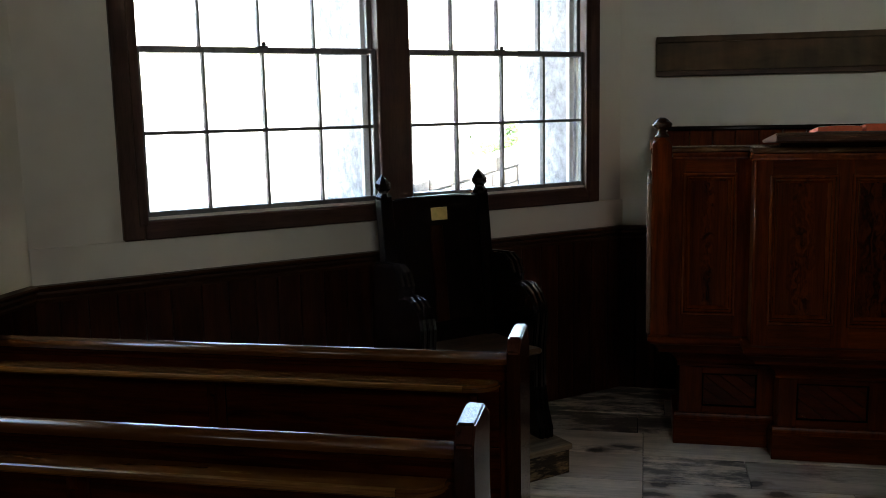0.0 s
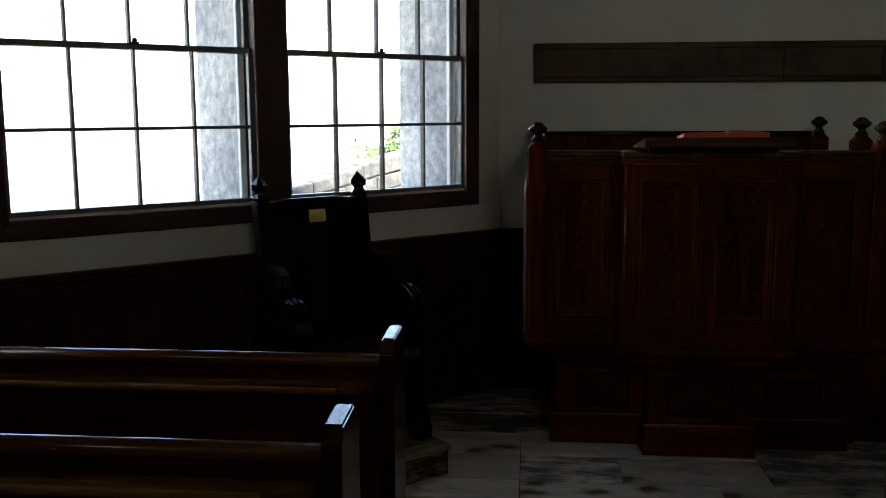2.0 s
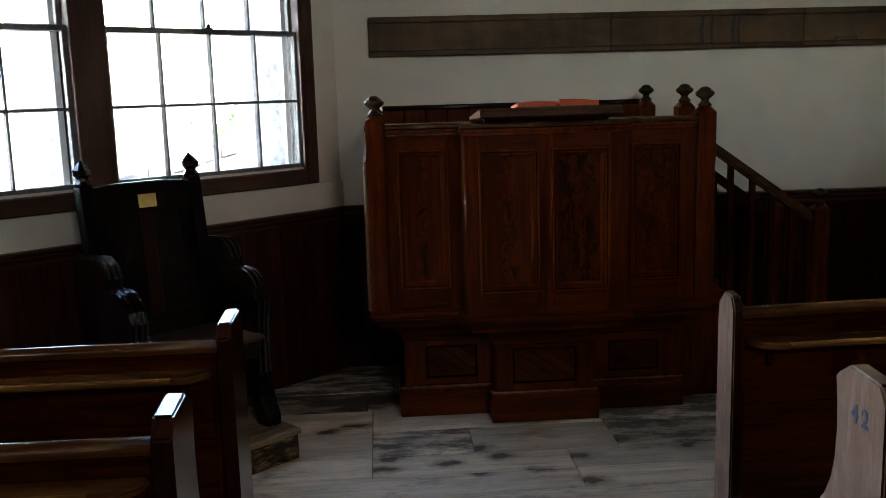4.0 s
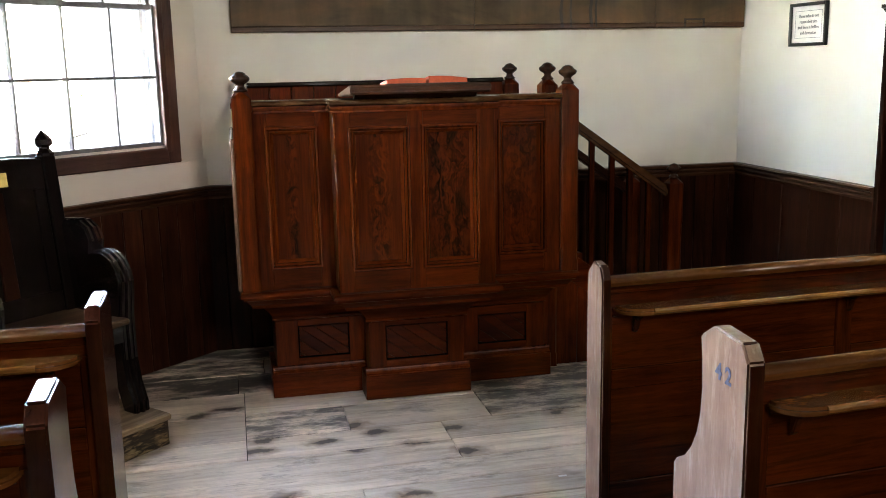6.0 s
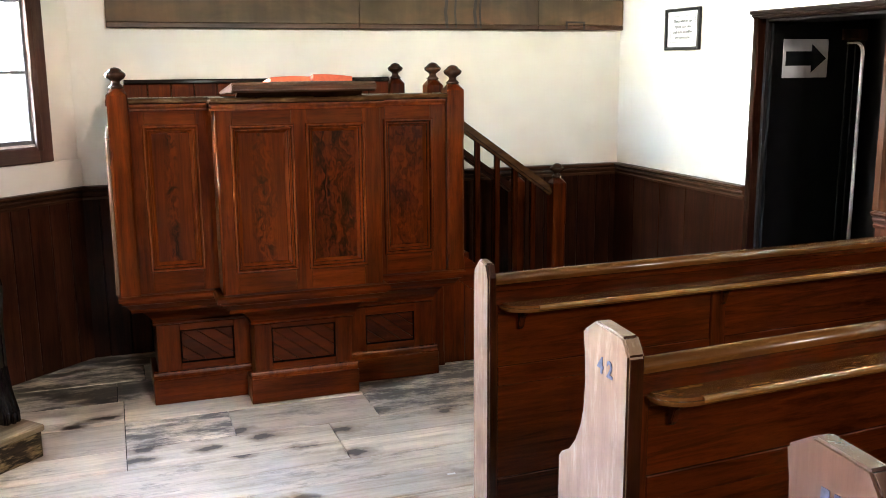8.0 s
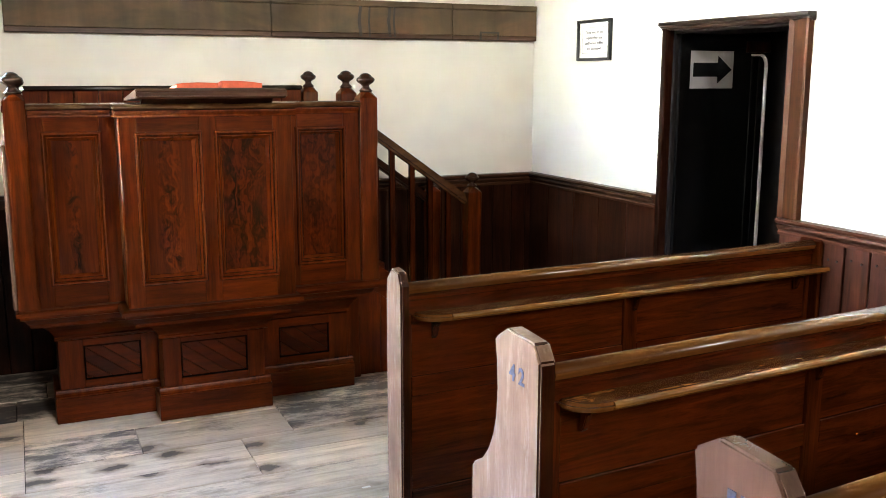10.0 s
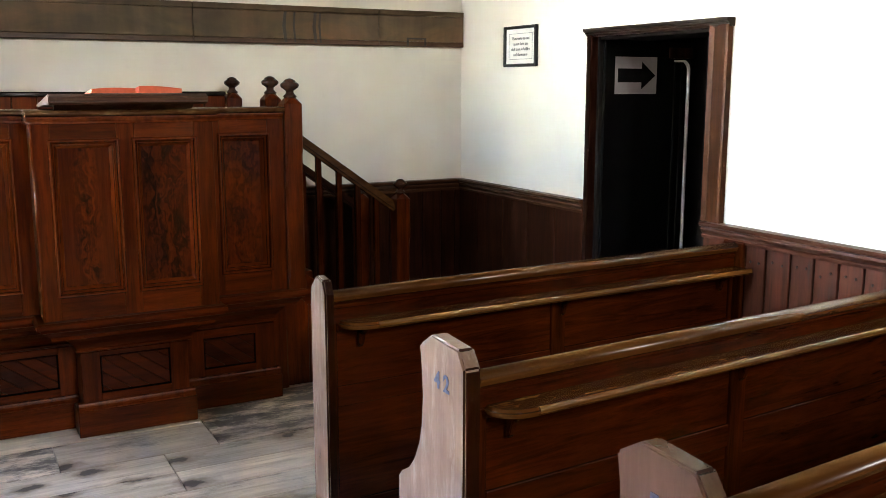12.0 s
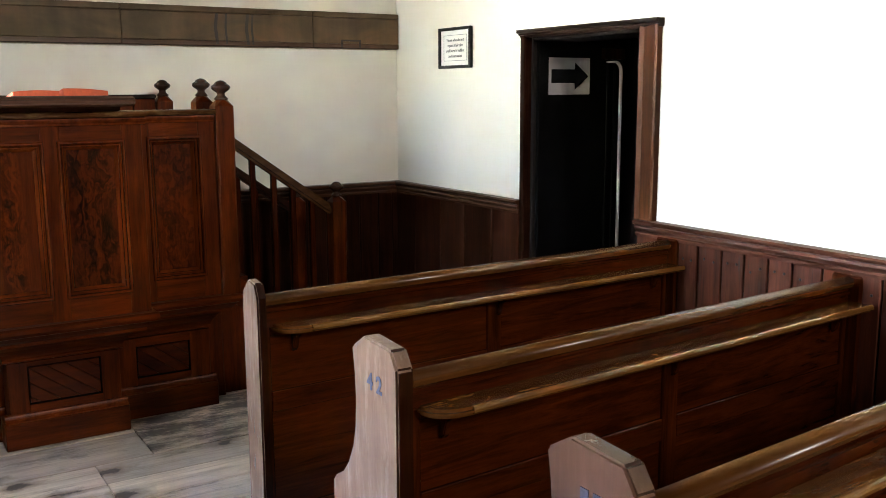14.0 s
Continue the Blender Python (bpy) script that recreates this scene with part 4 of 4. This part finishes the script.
def pew(yb, xe, xw, seat, label, number=None, thick=0.05, drop=0.0, outline=None, end_mat=None, back=0.075, skew=0.0):
    """A boxed pew back from its aisle end xe to the wall at xw; yb is the rear of the end."""
    s = 1 if xw > xe else -1
    p = thing("pew", (xe, yb, 0), label, "pew", "pews")
    prof = [(yb + a, b) for a, b in (outline or (END_SEAT if seat else END_FRONT))]
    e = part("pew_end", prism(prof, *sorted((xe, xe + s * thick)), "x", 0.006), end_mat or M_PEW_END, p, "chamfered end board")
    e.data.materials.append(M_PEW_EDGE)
    # shade is coloured onto faces that look neither along x nor upward
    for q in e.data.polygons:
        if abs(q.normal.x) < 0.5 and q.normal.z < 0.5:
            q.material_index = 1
    x0, x1 = sorted((xe + s * thick, xw - s * 0.030))
    f = yb + back  # rear face of the back
    part("wall_post", box(*sorted((xw - s * 0.045, xw - s * 0.026)), yb + back - 0.055, yb + back + 0.075, 0, 0.965 - drop, 0.008), M_PEW_Z, p)
    a0, a1 = x0, x1
    # rounded top rail
    zr = -drop
    prof = [(f + 0.034, 0.918), (f - 0.012, 0.918), (f - 0.019, 0.923)] + arc((f + 0.004, 0.939), (0.029, 0.021), 205, -10, 14) + [(f + 0.034, 0.934)]
    prof = [(a, b + zr) for a, b in prof]
    t = part("top_rail", prism(prof, a0, a1, "x"), M_PEW_TOP, p, "rounded top rail worn golden by hands")
    for q in t.data.polygons:
        q.use_smooth = len(q.vertices) == 4 and q.normal.z > 0.2
    part("frieze", box(a0, a1, f - 0.002, f + 0.03, 0.835, 0.918 + zr, 0.002), M_PEW, p)
    part("bead", prism([(f - 0.002, 0.892 + zr), (f - 0.010, 0.896 + zr), (f - 0.010, 0.904 + zr), (f - 0.002, 0.908 + zr)], a0, a1, "x"), M_PEW, p)
    # book shelf with a rounded nose and end
    ya, n = f - 0.105, 8
    xs = (xe + s * 0.068, xw - s * 0.034)
    out = [(xs[0], f - 0.002)] + [(xs[0] + s * 0.11 * (1 - math.cos(a)), f - 0.02 - 0.085 * math.sin(a)) for a in [math.pi / 2 * i / n for i in range(n + 1)]] + [(xs[1], ya), (xs[1], f - 0.002)]
    shelf = part("book_shelf", prism(out, 0.822, 0.846, "z", 0.009), M_SHELF, p, "narrow varnished book shelf with a rounded edge")
    nose = [(ya + 0.016, 0.8466), (ya + 0.008, 0.8468), (ya + 0.002, 0.8440), (ya - 0.0008, 0.838), (ya - 0.0006, 0.830), (ya + 0.008, 0.824), (ya + 0.014, 0.830)]
    part("nosing", prism(nose, *sorted((xs[0] + s * 0.12, xs[1])), "x"), M_NOSE, shelf, "edge rubbed golden by hands")
    length = abs(xs[1] - xs[0])
    for k in (0.045, 0.5, 0.95):
        xb = xs[0] + s * length * k
        part("bracket", prism([(f, 0.830), (f - 0.062, 0.830), (f - 0.056, 0.808), (f - 0.030, 0.790), (f - 0.016, 0.750), (f, 0.735)], xb - 0.011, xb + 0.011, "x", 0.003), M_PEW_Z, p)
    # framed back
    part("back_panel", box(a0, a1, f + 0.012, f + 0.028, 0.05, 0.84, 0), M_PEW, p)
    n = 2
    for i in range(n + 1):
        xc = a0 + (a1 - a0) * i / n
        lo, hi = max(a0, xc - 0.035), min(a1, xc + 0.035)
        part("stile", box(lo, hi, f - 0.001, f + 0.014, 0.05, 0.835, 0.003), M_PEW_Z, p)
    for i in range(n):
        lo, hi = a0 + (a1 - a0) * i / n + 0.035, a0 + (a1 - a0) * (i + 1) / n - 0.035
        for z0, z1 in ((0.05, 0.16), (0.525, 0.60), (0.80, 0.835)):
            part("rail", box(lo, hi, f, f + 0.014, z0, z1, 0.003), M_PEW, p)
    part("skirting", box(a0, a1, f - 0.008, f + 0.03, 0.0, 0.05, 0.003), M_PEW, p)
    if seat:
        part("seat", box(a0, a1, f + 0.03, yb + 0.43, 0.43, 0.46, 0.006), M_PEW, p)
        part("seat_front", box(a0, a1, yb + 0.37, yb + 0.39, 0.0, 0.43, 0.003), M_PEW, p)
    for ob in [c for c in p.children_recursive if c.name.split(".")[0] != "pew_end" and c.type == "MESH"]:
        # the backs stand a little askew to the room
        ob.data.transform(Matrix(((1, 0, 0, 0), (math.tan(radians(skew)), 1, 0, 0), (0, 0, 1, 0), (0, 0, 0, 1))))
    if number == "42":
        lettering("number", "4 2", 0.064, M_BLUE, p, pose(-0.0016, 0.128, 0.889, 90, 0, -90), 0.0008, bold=0.0016)
    elif number:
        for j, z in ((0, 0.10), (1, 0.135)):
            part("number_bar", box(xe - 0.002, xe + 0.001, yb + z, yb + z + 0.022, 0.865, 0.92, 0), M_BLUE, p)
    return p


pew(2.965, 1.178, XR, False, "front pew with a plain narrow end, varnished dark pine", thick=0.034, drop=0.006, skew=2.4, back=0.08)
pew(2.005, 1.175, XR, True, "varnished dark pine pew painted with the number 42", "42", drop=0.022, skew=4.2, back=0.035)
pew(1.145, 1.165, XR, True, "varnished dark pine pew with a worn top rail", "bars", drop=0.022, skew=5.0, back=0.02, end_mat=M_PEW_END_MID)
pew(2.90, -0.475, XL, False, "front pew beside the armchair, varnished dark pine", thick=0.045, drop=0.022, outline=END_DEEP, end_mat=M_PEW_END_SHADED)
pew(2.04, -0.475, XL, True, "varnished dark pine pew across the aisle", drop=0.022, end_mat=M_PEW_END_SHADED)


# ---- platform and armchair by the window ----
def at_window(u, off, z=0.0):
    c, s = math.cos(radians(WT)), math.sin(radians(WT))
    return (WP[0] + u * c + off * s, WP[1] + u * s - off * c, z)


plat = thing("platform", at_window(1.82, 0.5), "low worn wooden platform under the armchair", "platform", turn=WT)
part("top_board", box(-0.44, 0.407, -0.47, -0.23, 0.12, 0.15, 0.006), M_STEP, plat, local=True)
part("top_board", box(-0.44, 0.407, -0.227, 0.05, 0.12, 0.15, 0.006), M_STEP, plat, local=True)
part("top_board", box(-0.44, 0.407, 0.053, 0.44, 0.12, 0.15, 0.006), M_STEP, plat, local=True)
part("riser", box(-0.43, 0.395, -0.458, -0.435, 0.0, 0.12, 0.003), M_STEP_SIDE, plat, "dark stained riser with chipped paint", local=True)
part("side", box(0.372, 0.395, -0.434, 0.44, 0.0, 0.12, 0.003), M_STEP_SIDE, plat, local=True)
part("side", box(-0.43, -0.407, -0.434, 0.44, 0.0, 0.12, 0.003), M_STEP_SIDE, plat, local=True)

CHAIR_BACK = ("back_post", "finial", "crest_rail", "back_panel", "muntin", "lower_rail", "stile", "plaque")
ch = thing("armchair", at_window(1.84, 0.34, 0.15), "tall black oak armchair with pointed finials and reeded arms", "armchair", turn=WT)
for x in (-0.275, 0.275):
    p = part("back_post", box(x - 0.033, x + 0.033, -0.03, 0.036, 0.0, 1.175, 0.005), M_CHAIR_BACK, ch, local=True)
    bm = lathe([(0.038, 0.0), (0.042, 0.012), (0.034, 0.022), (0.026, 0.032), (0.026, 0.040), (0.040, 0.052), (0.042, 0.076), (0.002, 0.118)], (x, 0.0, 1.175), 8)
    for q in bm.faces:
        q.smooth = False
    part("finial", bm, M_CHAIR, p, "pointed faceted finial", local=True)
part("crest_rail", prism([(-0.242, 1.03), (-0.242, 1.165), (-0.12, 1.176), (0.12, 1.176), (0.242, 1.165), (0.242, 1.03)], -0.018, 0.022, "y", 0.005), M_CHAIR_BACK, ch, local=True)
part("back_panel", box(-0.242, 0.242, 0.004, 0.016, 0.46, 1.03, 0), M_CHAIR_BACK, ch, local=True)
part("muntin", box(-0.035, 0.035, -0.012, 0.006, 0.55, 1.03, 0.004), M_MUNTIN, ch, "reddish upright in the chair back", local=True)
part("lower_rail", box(-0.242, 0.242, -0.014, 0.018, 0.45, 0.55, 0.004), M_CHAIR_BACK, ch, local=True)
for x in (-0.215, 0.215):
    part("stile", box(x - 0.027, x + 0.027, -0.012, 0.006, 0.55, 1.03, 0.004), M_CHAIR_BACK, ch, local=True)
part("plaque", box(-0.032, 0.060, -0.0215, -0.0185, 1.055, 1.118, 0.001), M_BRASS, ch, "small dull brass plaque", local=True)
part("seat", box(-0.305, 0.305, -0.50, 0.03, 0.425, 0.455, 0.010), M_SEAT, ch, "worn brown wooden seat", local=True)
part("seat_rail", box(-0.28, 0.28, -0.475, -0.45, 0.34, 0.425, 0.004), M_CHAIR, ch, local=True)


def arm_profile(g):
    """Side outline of the chair, grown by g: (y, z), front at -y."""
    pts = [(0.0, 0.860 + g), (-0.19, 0.872 + g), (-0.240 - g, 0.850), (-0.268 - g, 0.795), (-0.258 - g, 0.735)]
    pts += [(-0.30, 0.742 + g), (-0.345, 0.745 + g), (-0.385 - g * 0.4, 0.732 + g * 0.9), (-0.425 - g * 0.7, 0.705 + g * 0.7), (-0.452 - g * 0.9, 0.665 + g * 0.4), (-0.465 - g, 0.62), (-0.462 - g, 0.57)]
    pts += [(-0.445 - g, 0.46), (-0.445 - g, 0.25), (-0.465 - g, 0.14), (-0.50 - g, 0.05), (-0.50 - g, 0.0), (-0.42, 0.0), (-0.38, 0.12), (-0.36, 0.34), (0.0, 0.34)]
    return pts


for s in (-1, 1):
    x = 0.325 if s > 0 else -0.300
    arm = part("arm_side", prism(arm_profile(0.0), x - 0.042, x + 0.042, "x", 0.004), M_CHAIR, ch, "shaped arm with scrolled front", local=True)
    for dx, g in ((-0.026, 0.010), (0.0, 0.016), (0.026, 0.010)):
        part("reed", prism(arm_profile(g), x + dx - 0.010, x + dx + 0.010, "x", 0.004), M_CHAIR, arm, local=True)
    part("back_leg", box(x - 0.03, x + 0.03, -0.05, 0.0, 0.0, 0.345, 0.004), M_CHAIR, ch, local=True)


for ob in ch.children_recursive:  # the back leans away from the seat
    if ob.name.split(".")[0] in CHAIR_BACK:
        ob.data.transform(Matrix(((1, 0, 0, 0), (0, 1, 0.12, -0.141), (0, 0, 1, 0), (0, 0, 0, 1))))


# ---- outside ----
ground = bmesh.new()
bmesh.ops.create_grid(ground, x_segments=24, y_segments=24, size=900)
gr = part("ground", ground, M_GROUND)
gr.location = (0, 0, -0.32)
tagged(gr, "pale sunlit gravel yard", "ground", kind="structure")

gw = thing("garden_wall", at_window(5.2, -4.2, -0.32), "low rubble stone garden wall", "stone wall", turn=WT)
rng = random.Random(5)
part("core", prism([(-2.4, 0), (-2.4, 0.95), (2.4, 2.05), (2.4, 0)], 0.048, 0.30, "y"), M_WALLSTONE, gw, local=True)
for k in range(9):
    a = -2.4 + rng.uniform(0, 0.1)
    while a < 2.35:
        w = rng.uniform(0.18, 0.42)
        top = 0.98 + (a + 2.4) * 0.2292
        h = top / 9
        z0 = h * k
        bm = box(a, a + w - 0.008, 0.02 + rng.uniform(-0.015, 0.02), 0.36, z0, z0 + h - 0.005, 0.016)
        for v in bm.verts:
            v.co.z += (v.co.x - a) * 0.2292 * (z0 / top)
        part("stone", bm, M_WALLSTONE, gw, local=True)
        a += w
shrub = bmesh.new()
for i in range(420):
    c = Vector((rng.gauss(0, 0.24), rng.gauss(0, 0.12), rng.gauss(0, 0.07)))
    c.z += 0.25 * c.x
    c.z += 0.10 * math.sin(c.x * 9)
    a, b = Vector((rng.uniform(-1, 1), rng.uniform(-1, 1), rng.uniform(-1, 1))).normalized(), rng.uniform(0.03, 0.06)
    o = a.orthogonal().normalized()
    q = a.cross(o)
    shrub.faces.new([shrub.verts.new(c + p) for p in (a * b, o * b * 0.4 + q * 0.006, -a * b, -o * b * 0.4 + q * 0.006)])
sh = part("shrub", shrub, M_LEAF)
sh.matrix_basis = Matrix.Translation(at_window(5.75, -4.75, 1.36)) @ Matrix.Rotation(radians(WT), 4, "Z")
tagged(sh, "bright green leafy growth above the garden wall", "shrub", kind="stuff")


scrap = part("paper_scrap", box(1.20, 1.235, 3.475, 3.487, 0.0005, 0.002, 0), M_PAPER)
tagged(scrap, "tiny white paper scrap on the floorboards", "scrap")


# ---- floorboards ----
boards = tagged(new("floorboards"), "bare scrubbed grey-brown wide floorboards with knots and stains", "floor", kind="structure")
edges = [5.75, 5.50, 5.22, 4.90, 4.57, 4.23, 4.00, 3.78, 3.575, 3.36]
while edges[-1] > YF:
    edges.append(edges[-1] - rng.choice((0.19, 0.21, 0.22)))
SPLITS = {0: [0.3], 1: [0.05], 2: [-0.1], 3: [-0.07, 1.12], 4: [-0.07, 0.42, 1.12, 2.3], 5: [-0.07, 0.86], 6: [0.86], 7: [-1.3, 2.2]}
# darker boards: painted-in shade towards the back, real stains in front of the pulpit
SHADED_AND_STAINED = {(3, 1.12), (2, -0.1), (4, -0.07), (4, 1.12), (0, -2.7), (1, -2.7), (2, -2.7)}
for i, (y1, y0) in enumerate(zip(edges, edges[1:])):
    cuts = SPLITS.get(i) or sorted(rng.uniform(XL + 0.5, XR - 0.5) for _ in range(1 + i % 2))
    xs = [XL, *cuts, XR + 0.9 if y0 > 2.6 else XR]
    for a, b in zip(xs, xs[1:]):
        part("floorboard", box(a + 0.0018, b - 0.0018, y0 + 0.0035, y1 - 0.0035, -0.03, -rng.uniform(0, 0.003), 0.002), M_FLOOR_DARK if (i, round(a, 2)) in SHADED_AND_STAINED else M_FLOOR, boards)
